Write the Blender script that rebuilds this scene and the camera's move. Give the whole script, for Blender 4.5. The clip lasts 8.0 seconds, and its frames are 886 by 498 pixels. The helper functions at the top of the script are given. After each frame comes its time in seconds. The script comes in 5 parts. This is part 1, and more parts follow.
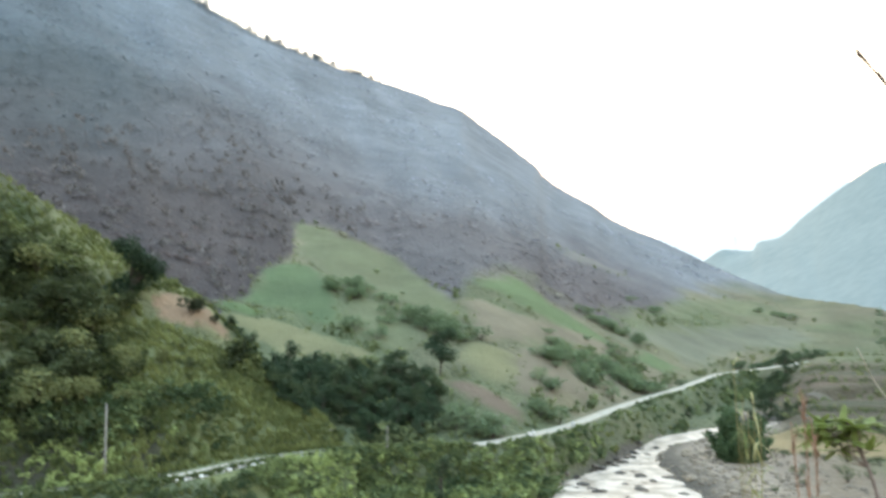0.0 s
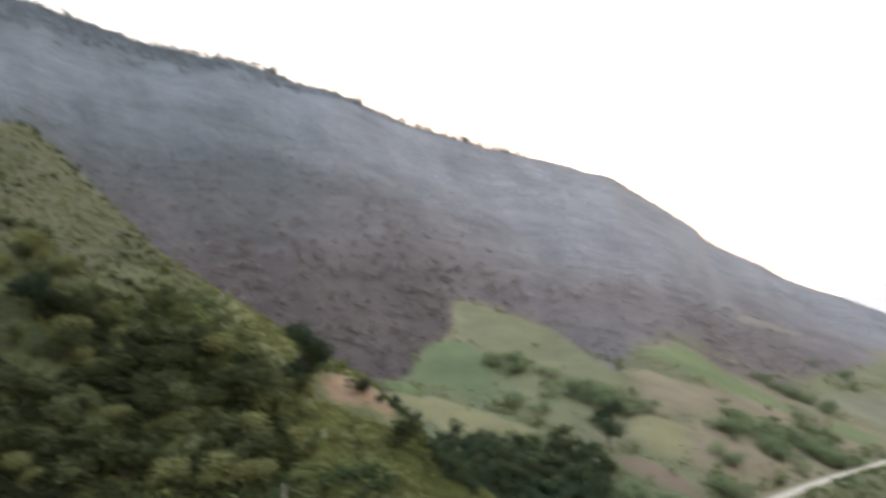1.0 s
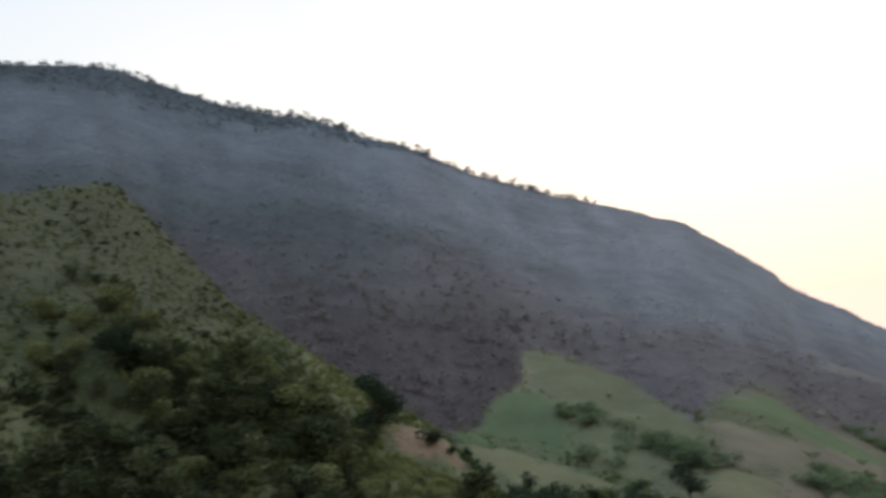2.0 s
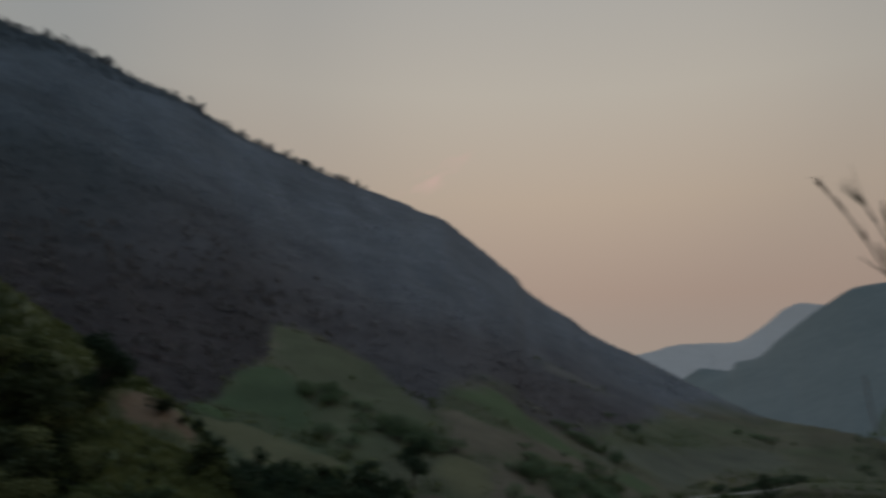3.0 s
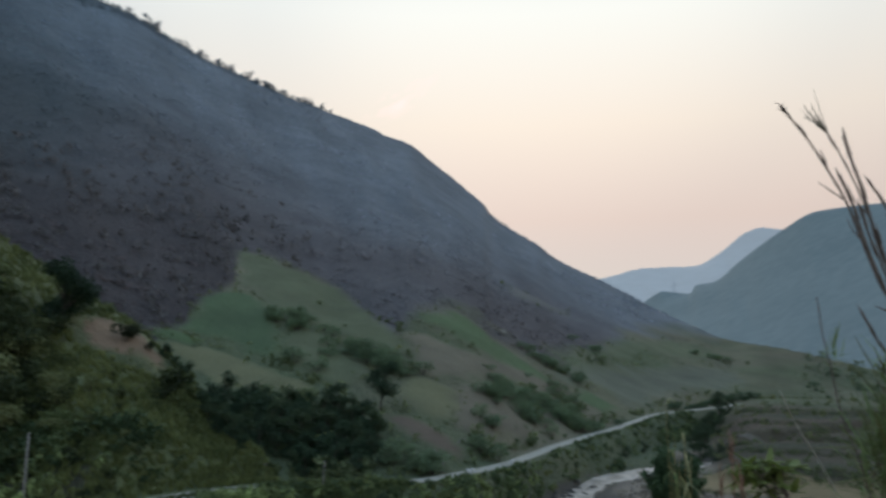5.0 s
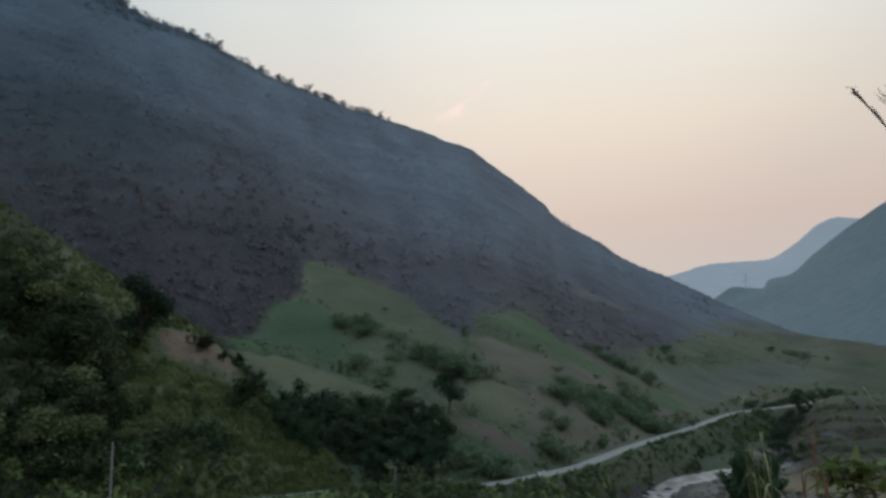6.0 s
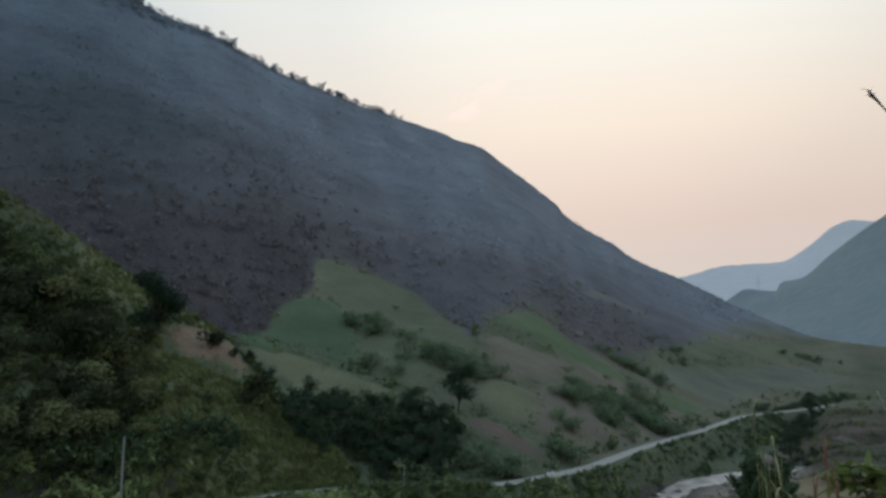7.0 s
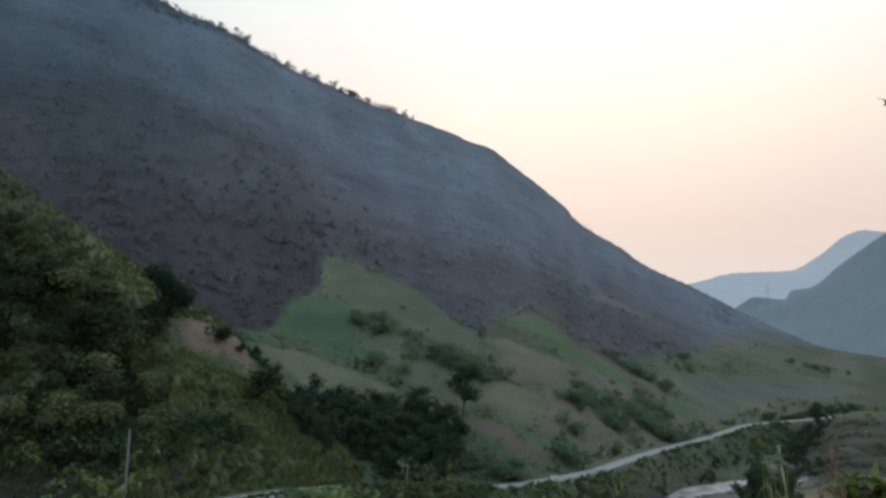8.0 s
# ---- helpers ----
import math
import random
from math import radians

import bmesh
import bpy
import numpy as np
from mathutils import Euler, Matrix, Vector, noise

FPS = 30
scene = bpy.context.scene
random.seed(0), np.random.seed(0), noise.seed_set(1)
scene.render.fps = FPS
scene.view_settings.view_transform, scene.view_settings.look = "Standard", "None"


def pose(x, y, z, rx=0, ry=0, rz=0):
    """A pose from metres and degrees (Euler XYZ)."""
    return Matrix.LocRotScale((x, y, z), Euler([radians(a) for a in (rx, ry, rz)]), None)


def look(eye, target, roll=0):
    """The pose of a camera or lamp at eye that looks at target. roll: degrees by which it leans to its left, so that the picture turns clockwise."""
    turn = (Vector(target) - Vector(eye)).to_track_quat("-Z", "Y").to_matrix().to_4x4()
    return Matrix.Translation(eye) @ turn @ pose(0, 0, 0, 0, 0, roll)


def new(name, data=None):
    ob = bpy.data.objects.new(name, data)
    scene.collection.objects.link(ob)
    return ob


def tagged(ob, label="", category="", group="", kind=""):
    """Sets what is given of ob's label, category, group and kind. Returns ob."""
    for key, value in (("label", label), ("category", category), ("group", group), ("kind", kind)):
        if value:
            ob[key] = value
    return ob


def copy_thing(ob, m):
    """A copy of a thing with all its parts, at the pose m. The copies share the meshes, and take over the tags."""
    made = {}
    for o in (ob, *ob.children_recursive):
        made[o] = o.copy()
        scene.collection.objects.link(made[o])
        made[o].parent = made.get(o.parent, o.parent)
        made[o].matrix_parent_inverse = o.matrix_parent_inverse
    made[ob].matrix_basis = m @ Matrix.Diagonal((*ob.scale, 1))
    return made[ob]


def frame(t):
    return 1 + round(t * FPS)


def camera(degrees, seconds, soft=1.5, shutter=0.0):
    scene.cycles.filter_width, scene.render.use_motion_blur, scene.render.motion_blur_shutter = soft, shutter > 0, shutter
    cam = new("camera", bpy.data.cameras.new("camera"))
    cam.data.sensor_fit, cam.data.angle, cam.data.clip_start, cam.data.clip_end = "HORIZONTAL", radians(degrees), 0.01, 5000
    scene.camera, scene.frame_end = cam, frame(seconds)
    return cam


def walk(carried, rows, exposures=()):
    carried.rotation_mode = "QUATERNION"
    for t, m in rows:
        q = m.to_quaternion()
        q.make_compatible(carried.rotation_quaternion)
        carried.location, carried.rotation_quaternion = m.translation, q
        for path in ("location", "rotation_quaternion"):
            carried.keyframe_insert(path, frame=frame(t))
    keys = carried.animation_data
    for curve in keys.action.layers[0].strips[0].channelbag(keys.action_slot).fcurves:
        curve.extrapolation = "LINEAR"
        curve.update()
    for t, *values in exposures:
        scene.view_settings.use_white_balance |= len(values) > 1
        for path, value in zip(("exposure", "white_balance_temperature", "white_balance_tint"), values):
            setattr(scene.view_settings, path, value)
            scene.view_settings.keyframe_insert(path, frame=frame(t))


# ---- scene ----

# ---------------------------------------------------------------- camera and walk
EYE = 25.0
cam = camera(61.16, 8.0, soft=2.9, shutter=0.8)
WALK = [  # seconds, x, y, yaw, pitch, roll
    (0, -0.03, 0, -0.13, 5.06, 0.91),
    (0.3, -0.028, 0, 1.83, 6.11, 1.61),
    (0.5, -0.025, 0, 4.11, 7.08, 1.91),
    (0.7, -0.023, 0, 7.09, 9.07, 2.56),
    (1, -0.02, 0.01, 12.05, 11.08, 2.68),
    (1.2, -0.02, 0.01, 15.36, 12.27, 3.20),
    (1.75, -0.015, 0.015, 18.55, 14.45, 2.61),
    (2.3, -0.005, 0.01, 12.87, 15.34, 1.55),
    (2.5, 0, 0, 8.31, 14.82, 0.32),
    (2.8, 0, 0, 2.19, 13.71, -0.65),
    (3, 0, 0, -1.98, 13.30, -1.08),
    (3.2, 0, 0, -4.59, 12.87, -1.18),
    (3.3, 0, 0, -5.04, 11.83, -0.73),
    (3.5, 0, 0, -5.52, 9.62, -0.32),
    (3.7, 0, 0, -6.46, 8.46, -0.60),
    (4, 0, 0, -8.56, 8.00, -1.55),
    (4.2, 0, 0, -8.73, 7.32, -1.66),
    (4.5, 0, 0, -7.75, 7.10, -1.51),
    (4.7, 0, 0, -6.61, 7.33, -1.10),
    (5, 0, 0, -4.47, 7.64, -0.57),
    (6.5, 0, 0, 1.32, 7.94, 0.96),
    (7, 0, 0, 1.29, 7.86, 0.16),
    (7.3, 0, 0, 1.47, 8.02, -0.56),
    (7.5, 0, 0, 1.25, 7.80, -0.78),
    (8, -0.005, 0, 1.75, 7.90, -1.25),
]
LIGHT = [(0.0, 2.08, 6600, 3), (0.5, 2.5, 7600, 15), (0.8, 1.8, 7400, 17), (1.0, 1.75, 7600, 19), (1.2, 1.65, 7600, 19), (1.7, 1.2, 7100, 15), (2.3, 0.35, 6500, 10), (2.5, 0.0, 6400, 7), (2.7, -1.05, 6500, 10),
         (3.2, -1.1, 6450, 9), (3.5, -0.72, 6260, 8), (4.0, -0.04, 5980, 6), (4.5, 0.21, 5800, 5), (5.0, 0.12, 5780, 5), (5.7, -0.05, 5800, 5), (6.5, -0.16, 5900, 6), (7.0, 0.06, 5900, 6), (7.5, 0.22, 5800, 5), (8.0, 0.3, 5900, 7)]
walk(cam, [(t, pose(x + 0.004, y + 0.003, EYE, 90 + p, r, w)) for t, x, y, w, p, r in WALK], LIGHT)

# ---------------------------------------------------------------- sky and sun
SUN_AZ, SUN_EL = -3.0, 12.0  # low behind the mountain, so the valley lies in shade


def compass(az, r, z=0.0):
    a = radians(az)
    return Vector((r * math.sin(a), r * math.cos(a), z))


world = bpy.data.worlds.new("evening_sky")
scene.world = world
world.use_nodes = True
wn, wl = world.node_tree.nodes, world.node_tree.links
wn.clear()


def wnode(kind, **kw):
    n = wn.new(kind)
    for k, v in kw.items():
        if k in n.inputs:
            n.inputs[k].default_value = v
    return n


def ramp(node, stops):
    e = node.color_ramp.elements
    while len(e) > 1:
        e.remove(e[-1])
    e[0].position, e[0].color = stops[0][0], (*stops[0][1], 1)
    for p, c in stops[1:]:
        e.new(p).color = (*c, 1)


sky = wnode("ShaderNodeTexSky")
sky.sky_type, sky.sun_disc = "NISHITA", False
sky.sun_elevation, sky.sun_rotation = radians(SUN_EL), radians(SUN_AZ)
sky.air_density, sky.dust_density, sky.ozone_density = 1.0, 0.1, 1.5
bg_sky = wnode("ShaderNodeBackground", Strength=0.02)
wl.new(sky.outputs["Color"], bg_sky.inputs["Color"])
coord = wnode("ShaderNodeTexCoord")
split = wnode("ShaderNodeSeparateXYZ")
wl.new(coord.outputs["Generated"], split.inputs[0])
# thin evening haze: peach low down, cream higher, pale blue-grey overhead
hazy = wnode("ShaderNodeValToRGB")
ramp(hazy, [(0.0, (0.52, 0.42, 0.38)), (0.07, (0.53, 0.385, 0.335)), (0.17, (0.635, 0.43, 0.325)), (0.29, (0.75, 0.585, 0.445)),
            (0.42, (0.76, 0.69, 0.60)), (0.7, (0.535, 0.587, 0.64)), (1.0, (0.435, 0.53, 0.655))])
wl.new(split.outputs["Z"], hazy.inputs["Fac"])
# thin cloud, lit brightest above the hidden sun
sunward = wnode("ShaderNodeVectorMath")
sunward.operation = "DOT_PRODUCT"
sd = compass(SUN_AZ, math.cos(radians(SUN_EL)), math.sin(radians(SUN_EL)))
sunward.inputs[1].default_value = compass(12.0, math.cos(radians(27)), math.sin(radians(27)))
wl.new(coord.outputs["Generated"], sunward.inputs[0])
glow = wnode("ShaderNodeValToRGB")
glow.color_ramp.interpolation = "EASE"
ramp(glow, [(0.0, (0.72, 0.84, 1.02)), (0.5, (0.67, 0.79, 0.92)), (0.80, (0.82, 0.88, 0.92)), (0.93, (1.06, 1.05, 1.01)), (1.0, (1.24, 1.2, 1.12))])
wl.new(sunward.outputs["Value"], glow.inputs["Fac"])
both = wnode("ShaderNodeMix")
both.data_type, both.blend_type = "RGBA", "MULTIPLY"
both.inputs["Factor"].default_value = 1.0
wl.new(hazy.outputs["Color"], both.inputs["A"])
wl.new(glow.outputs["Color"], both.inputs["B"])
# a small streak of pink cloud above the mountain's shoulder
streak = wnode("ShaderNodeVectorMath")
streak.operation = "LENGTH"
squeeze = wnode("ShaderNodeMapping")
squeeze.vector_type = "TEXTURE"
squeeze.inputs["Location"].default_value = compass(1.2, math.cos(radians(19)), math.sin(radians(19)))
squeeze.inputs["Rotation"].default_value = (0, radians(-30), 0)
squeeze.inputs["Scale"].default_value = (1.0, 1.0, 0.3)
wl.new(coord.outputs["Generated"], squeeze.inputs["Vector"])
wl.new(squeeze.outputs["Vector"], streak.inputs[0])
near_streak = wnode("ShaderNodeMapRange")
near_streak.interpolation_type = "SMOOTHSTEP"
near_streak.inputs["From Min"].default_value, near_streak.inputs["From Max"].default_value = 0.075, 0.0
wl.new(streak.outputs["Value"], near_streak.inputs["Value"])
wisps = wnode("ShaderNodeTexNoise", Scale=34.0, Detail=5.0)
wl.new(squeeze.outputs["Vector"], wisps.inputs["Vector"])
thin = wnode("ShaderNodeMapRange")
thin.inputs["From Min"].default_value, thin.inputs["From Max"].default_value = 0.48, 0.72
wl.new(wisps.outputs["Fac"], thin.inputs["Value"])
veil = wnode("ShaderNodeMath")
veil.operation = "MULTIPLY"
wl.new(near_streak.outputs["Result"], veil.inputs[0])
wl.new(thin.outputs["Result"], veil.inputs[1])
cloudy = wnode("ShaderNodeMix")
cloudy.data_type = "RGBA"
cloudy.inputs["B"].default_value = (1.12, 0.74, 0.6, 1)
wl.new(veil.outputs[0], cloudy.inputs["Factor"])
wl.new(both.outputs["Result"], cloudy.inputs["A"])
bg_haze = wnode("ShaderNodeBackground", Strength=1.0)
wl.new(cloudy.outputs["Result"], bg_haze.inputs["Color"])
add = wnode("ShaderNodeAddShader")
wl.new(bg_sky.outputs[0], add.inputs[0])
wl.new(bg_haze.outputs[0], add.inputs[1])
out = wnode("ShaderNodeOutputWorld")
wl.new(add.outputs[0], out.inputs["Surface"])

sun = new("sun", bpy.data.lights.new("sun", "SUN"))
sun.data.energy, sun.data.angle, sun.data.color = 0.35, radians(12), (1.0, 0.9, 0.76)
sun.matrix_world = look(sd * 100, (0, 0, 0))

# ---------------------------------------------------------------- materials


def material(name, colour, dark=None, scale=1.0, fine=8.0, rough=0.9, bump=0.3, island=0.0, attr="", attr_mix=1.0, spec=0.2, sub=0.0, haze_glow=None):
    """Ground, leaf and wood surfaces: two colours mixed by coarse and fine noise, with relief; island: variation from piece to piece."""
    m = bpy.data.materials.new(name)
    m.use_nodes = True
    nt = m.node_tree
    n, l = nt.nodes, nt.links
    b = n["Principled BSDF"]
    b.inputs["Roughness"].default_value = rough
    b.inputs["Specular IOR Level"].default_value = spec
    dark = dark or tuple(c * 0.55 for c in colour)
    tc = n.new("ShaderNodeNewGeometry")
    n1, n2 = n.new("ShaderNodeTexNoise"), n.new("ShaderNodeTexNoise")
    n1.inputs["Scale"].default_value, n1.inputs["Detail"].default_value = scale, 5
    n2.inputs["Scale"].default_value, n2.inputs["Detail"].default_value = scale * fine, 4
    for k in (n1, n2):
        l.new(tc.outputs["Position"], k.inputs["Vector"])
    mid = n.new("ShaderNodeMath")
    mid.operation = "MULTIPLY_ADD"
    mid.inputs[1].default_value = 0.5
    half = n.new("ShaderNodeMath")
    half.operation = "MULTIPLY"
    half.inputs[1].default_value = 0.5
    l.new(n1.outputs["Fac"], half.inputs[0])
    l.new(n2.outputs["Fac"], mid.inputs[0])
    l.new(half.outputs[0], mid.inputs[2])
    spread = n.new("ShaderNodeMapRange")
    spread.inputs["From Min"].default_value, spread.inputs["From Max"].default_value = 0.34, 0.66
    l.new(mid.outputs[0], spread.inputs["Value"])
    fac = spread.outputs["Result"]
    if island:
        isl = n.new("ShaderNodeMath")
        isl.operation = "MULTIPLY_ADD"
        isl.inputs[1].default_value = island
        l.new(tc.outputs["Random Per Island"], isl.inputs[0])
        keep = n.new("ShaderNodeMath")
        keep.operation = "MULTIPLY"
        keep.inputs[1].default_value = 1 - island
        l.new(fac, keep.inputs[0])
        l.new(keep.outputs[0], isl.inputs[2])
        fac = isl.outputs[0]
    mix = n.new("ShaderNodeMix")
    mix.data_type = "RGBA"
    l.new(fac, mix.inputs["Factor"])
    mix.inputs["A"].default_value, mix.inputs["B"].default_value = (*dark, 1), (*colour, 1)
    col = mix.outputs["Result"]
    if attr:
        at = n.new("ShaderNodeAttribute")
        at.attribute_name = attr
        mul = n.new("ShaderNodeMix")
        mul.data_type, mul.blend_type = "RGBA", "MULTIPLY"
        mul.inputs["Factor"].default_value = attr_mix
        l.new(col, mul.inputs["A"])
        l.new(at.outputs["Color"], mul.inputs["B"])
        col = mul.outputs["Result"]
    l.new(col, b.inputs["Base Color"])
    if sub:
        b.inputs["Transmission Weight"].default_value = 0.0
        tr = n.new("ShaderNodeBsdfTranslucent")
        l.new(col, tr.inputs["Color"])
        ms = n.new("ShaderNodeMixShader")
        ms.inputs[0].default_value = sub
        l.new(b.outputs[0], ms.inputs[1])
        l.new(tr.outputs[0], ms.inputs[2])
        l.new(ms.outputs[0], n["Material Output"].inputs["Surface"])
    # emission standing in for the haze in front of distant hills
    if haze_glow:
        b.inputs["Emission Color"].default_value, b.inputs["Emission Strength"].default_value = (*haze_glow, 1), 1.0
    if bump:
        bp = n.new("ShaderNodeBump")
        bp.inputs["Strength"].default_value = bump
        bp.inputs["Distance"].default_value = 0.6 / scale
        l.new(mid.outputs[0], bp.inputs["Height"])
        l.new(bp.outputs["Normal"], b.inputs["Normal"])
    return m


# colours of the land come from its plant cover and painted haze, kept in the attribute "cover"
LAND = material("land", (1.17, 1.16, 1.14), (0.78, 0.79, 0.81), scale=0.06, fine=14.0, bump=0.4, attr="cover")

# ---------------------------------------------------------------- the lie of the land
# az: degrees to the right of straight ahead; r: metres from the lookout


def smooth(x, pts):
    """A smooth curve through a few (x, value) pairs."""
    px, py = np.array([p[0] for p in pts], float), np.array([p[1] for p in pts], float)
    d = np.diff(py) / np.diff(px)
    m = np.empty_like(py)
    m[0], m[-1] = d[0], d[-1]
    same = d[1:] * d[:-1] > 0
    m[1:-1] = np.where(same, 2 * d[1:] * d[:-1] / np.where(same, d[1:] + d[:-1], 1), 0)
    x = np.clip(x, px[0], px[-1])
    i = np.clip(np.searchsorted(px, x) - 1, 0, len(px) - 2)
    h = px[i + 1] - px[i]
    t = (x - px[i]) / h
    return ((1 + 2 * t) * (1 - t) ** 2 * py[i] + t * (1 - t) ** 2 * h * m[i] + t * t * (3 - 2 * t) * py[i + 1] + t * t * (t - 1) * h * m[i + 1])


def lattice(ix, iy, seed):
    v = np.sin(ix * 127.1 + iy * 311.7 + seed * 74.7) * 43758.5453
    return v - np.floor(v)


def value_noise(x, y, seed=0):
    ix, iy = np.floor(x), np.floor(y)
    fx, fy = x - ix, y - iy
    fx, fy = fx * fx * (3 - 2 * fx), fy * fy * (3 - 2 * fy)
    a, b = lattice(ix, iy, seed), lattice(ix + 1, iy, seed)
    c, d = lattice(ix, iy + 1, seed), lattice(ix + 1, iy + 1, seed)
    return (a + (b - a) * fx + (c - a) * fy + (a - b - c + d) * fx * fy) * 2 - 1


def fbm(x, y, octaves=4, seed=0):
    s, a = 0.0, 0.5
    for k in range(octaves):
        s = s + a * value_noise(x * 2 ** k + 17 * k, y * 2 ** k - 9 * k, seed + k)
        a *= 0.5
    return s


def along(x, y, line):
    """Distance to a polyline in plan, and the value (third entry) of its nearest point."""
    best, val = np.full(np.shape(x), 1e9), np.zeros(np.shape(x))
    for (x0, y0, v0), (x1, y1, v1) in zip(line, line[1:]):
        dx, dy = x1 - x0, y1 - y0
        t = np.clip(((x - x0) * dx + (y - y0) * dy) / (dx * dx + dy * dy), 0, 1)
        d = np.hypot(x - x0 - t * dx, y - y0 - t * dy)
        val = np.where(d < best, v0 + t * (v1 - v0), val)
        best = np.minimum(best, d)
    return best, val


def round_line(line, steps=8):
    """A rounded polyline through the given plan points."""
    p = np.array(line, float)
    t = np.arange(len(p))
    u = np.linspace(0, len(p) - 1, (len(p) - 1) * steps + 1)
    return [tuple(v) for v in np.stack([smooth(u, list(zip(t, p[:, k]))) for k in range(p.shape[1])], 1)]


ROAD = round_line([(-150, 35, 6.5), (-90, 62, 6.2), (-58, 79, 6), (-42, 86.5, 6), (-32.5, 93, 6), (-25, 102.8, 6), (-12, 109.6, 6), (3.5, 111.6, 6), (12.3, 118.4, 6), (20.4, 127.6, 6),
                   (36.5, 154.6, 6), (58.5, 187.5, 6), (84.5, 228.5, 6), (98, 241, 6), (118, 259, 6), (136.4, 277.5, 6), (152, 288, 6.2)])
RIVER = round_line([(-170, 40, 8), (-70, 52, 8), (-25, 64, 8), (5, 76, 9), (19, 92, 10), (25, 105.5, 9.2), (26.5, 115.5, 7.8), (28.6, 123, 6.3), (31.8, 132, 4.6), (36, 140, 3.5),
                    (42.5, 148, 2.9), (54, 156.3, 3.4), (64, 164, 2.6), (85, 174, 1.8), (120, 188, 1.8), (190, 225, 5), (290, 300, 6), (460, 420, 8)])  # third: half width

CREST_EL = [(-90, 21), (-60, 24.7), (-47, 26.6), (-44.8, 26.95), (-42.3, 27.1), (-39.5, 26.6), (-37, 26.2), (-34.6, 25.7), (-31.2, 25.3), (-27, 24.9), (-24.2, 24.2), (-22.4, 23.6), (-19.7, 23.0),
            (-17, 21.95), (-14.3, 20.75), (-11.2, 19.75), (-8.1, 18.72), (-5.4, 17.98), (-3.6, 17.4), (-1.4, 16.73), (-0.1, 16.15), (1.75, 15.58), (2.4, 15.1), (3.8, 14.03), (5.25, 12.96), (6.55, 11.9), (7.5, 11.12),
            (8.05, 10.35), (8.6, 9.88), (10.2, 8.86), (11.6, 8.05), (12.7, 7.17), (13.6, 6.62), (14.8, 6.02), (16, 5.5), (17.5, 4.68), (18.3, 4.26), (19.4, 3.62), (21.2, 2.68), (23, 1.83), (24.7, 1.08),
            (26.4, 0.68), (28.6, 0.36), (31, -0.2), (34, -1.0), (38, -2.0), (60, -3.2)]
CREST_R = [(-90, 800), (-40, 860), (-15, 800), (2, 740), (8, 690), (16, 600), (23, 510), (28, 455), (33, 440), (40, 440)]
FOOT_R = [(-90, 112), (-45, 112), (-24, 112), (-10, 114), (2.2, 115), (6, 122), (9, 134), (13, 165), (17, 213), (20, 250), (24.6, 298), (28, 325), (33, 350), (40, 370)]
SPUR_EL = [(-90, 12), (-60, 15.5), (-46.4, 18.4), (-44.3, 18.95), (-41.9, 19.35), (-40.3, 18.4), (-39.2, 17.5), (-36.8, 15.2), (-34.4, 12.8), (-31, 9.95), (-28, 8.15), (-25.8, 6.65), (-23.3, 5.1), (-20.7, 3.3),
           (-18.7, 2.1), (-17.1, 0.95), (-16.3, 0.0), (-15.7, -0.55), (-14.9, -1.3), (-13.6, -3.1), (-11.85, -5.2), (-9.6, -6.9), (-8.4, -7.95), (-7.5, -9.2), (-6.5, -10.0)]
SPUR_R = [(-90, 220), (-60, 210), (-44, 205), (-36, 178), (-28, 152), (-23, 144), (-17, 134), (-11, 123), (-7, 114), (-5, 113)]


# elevation, seen from the lookout, at which fields give way to burnt scrub
BURNT_EL = [(-60, -10), (-17, -9), (-16.2, 0.7), (-14.6, 1.4), (-13.9, 2.9), (-12.5, 3.9), (-11.1, 4.6), (-11.0, 7.0), (-9.9, 7.0), (-5.5, 5.35), (-2.9, 3.9), (1.05, 1.3), (1.7, 2.1), (2.8, 2.75), (5.2, 3.0),
            (6.9, 2.4), (7.8, 1.35), (9.5, 0.45), (11.5, -0.33), (13.5, -0.28), (15.5, 0.25), (18.2, 1.2), (20.8, 1.54), (23, 1.3), (24.5, 0.9), (26, 4), (60, 4)]


# share of the way up the near hillside above which grass takes over from bushes
GRASSY = [(-60, 0.3), (-45, 0.42), (-40, 0.5), (-36, 0.64), (-32, 0.82), (-28, 0.84), (-25.5, 0.75), (-24, 0.62), (-18, 0.6), (-16.2, 0.75), (-15, 1.25), (-6, 1.4)]


def crest(az):
    r = smooth(az, CREST_R)
    return r, EYE + r * np.tan(np.radians(smooth(az, CREST_EL)))


def spur_crest(az):
    r = smooth(az, SPUR_R)
    return r, EYE + r * np.tan(np.radians(smooth(az, SPUR_EL)))


def smax(a, b, k):
    h = np.clip(0.5 + 0.5 * (a - b) / k, 0, 1)
    return b + (a - b) * h + k * h * (1 - h)


def mix(a, b, t):
    return a + (b - a) * t


def step01(e0, e1, x):
    t = np.clip((x - e0) / (e1 - e0), 0, 1)
    return t * t * (3 - 2 * t)


def terraces(x, y, az, r):
    """Stepped fields on the far bank."""
    w = r + 6 * fbm(x / 40, y / 40, 2, 5)
    z = 1.0 + 3.0 * step01(150, 158, w) + 0.9 * step01(176, 178, w) + 1.2 * step01(194, 196.5, w) + 0.9 * step01(222, 224, w) + 1.4 * step01(250, 254, w)
    return mix(0.8, z, step01(23.0, 26.5, az + 1.2 * fbm(x / 15, y / 15, 2, 6)) * (1 - step01(300, 420, r)))


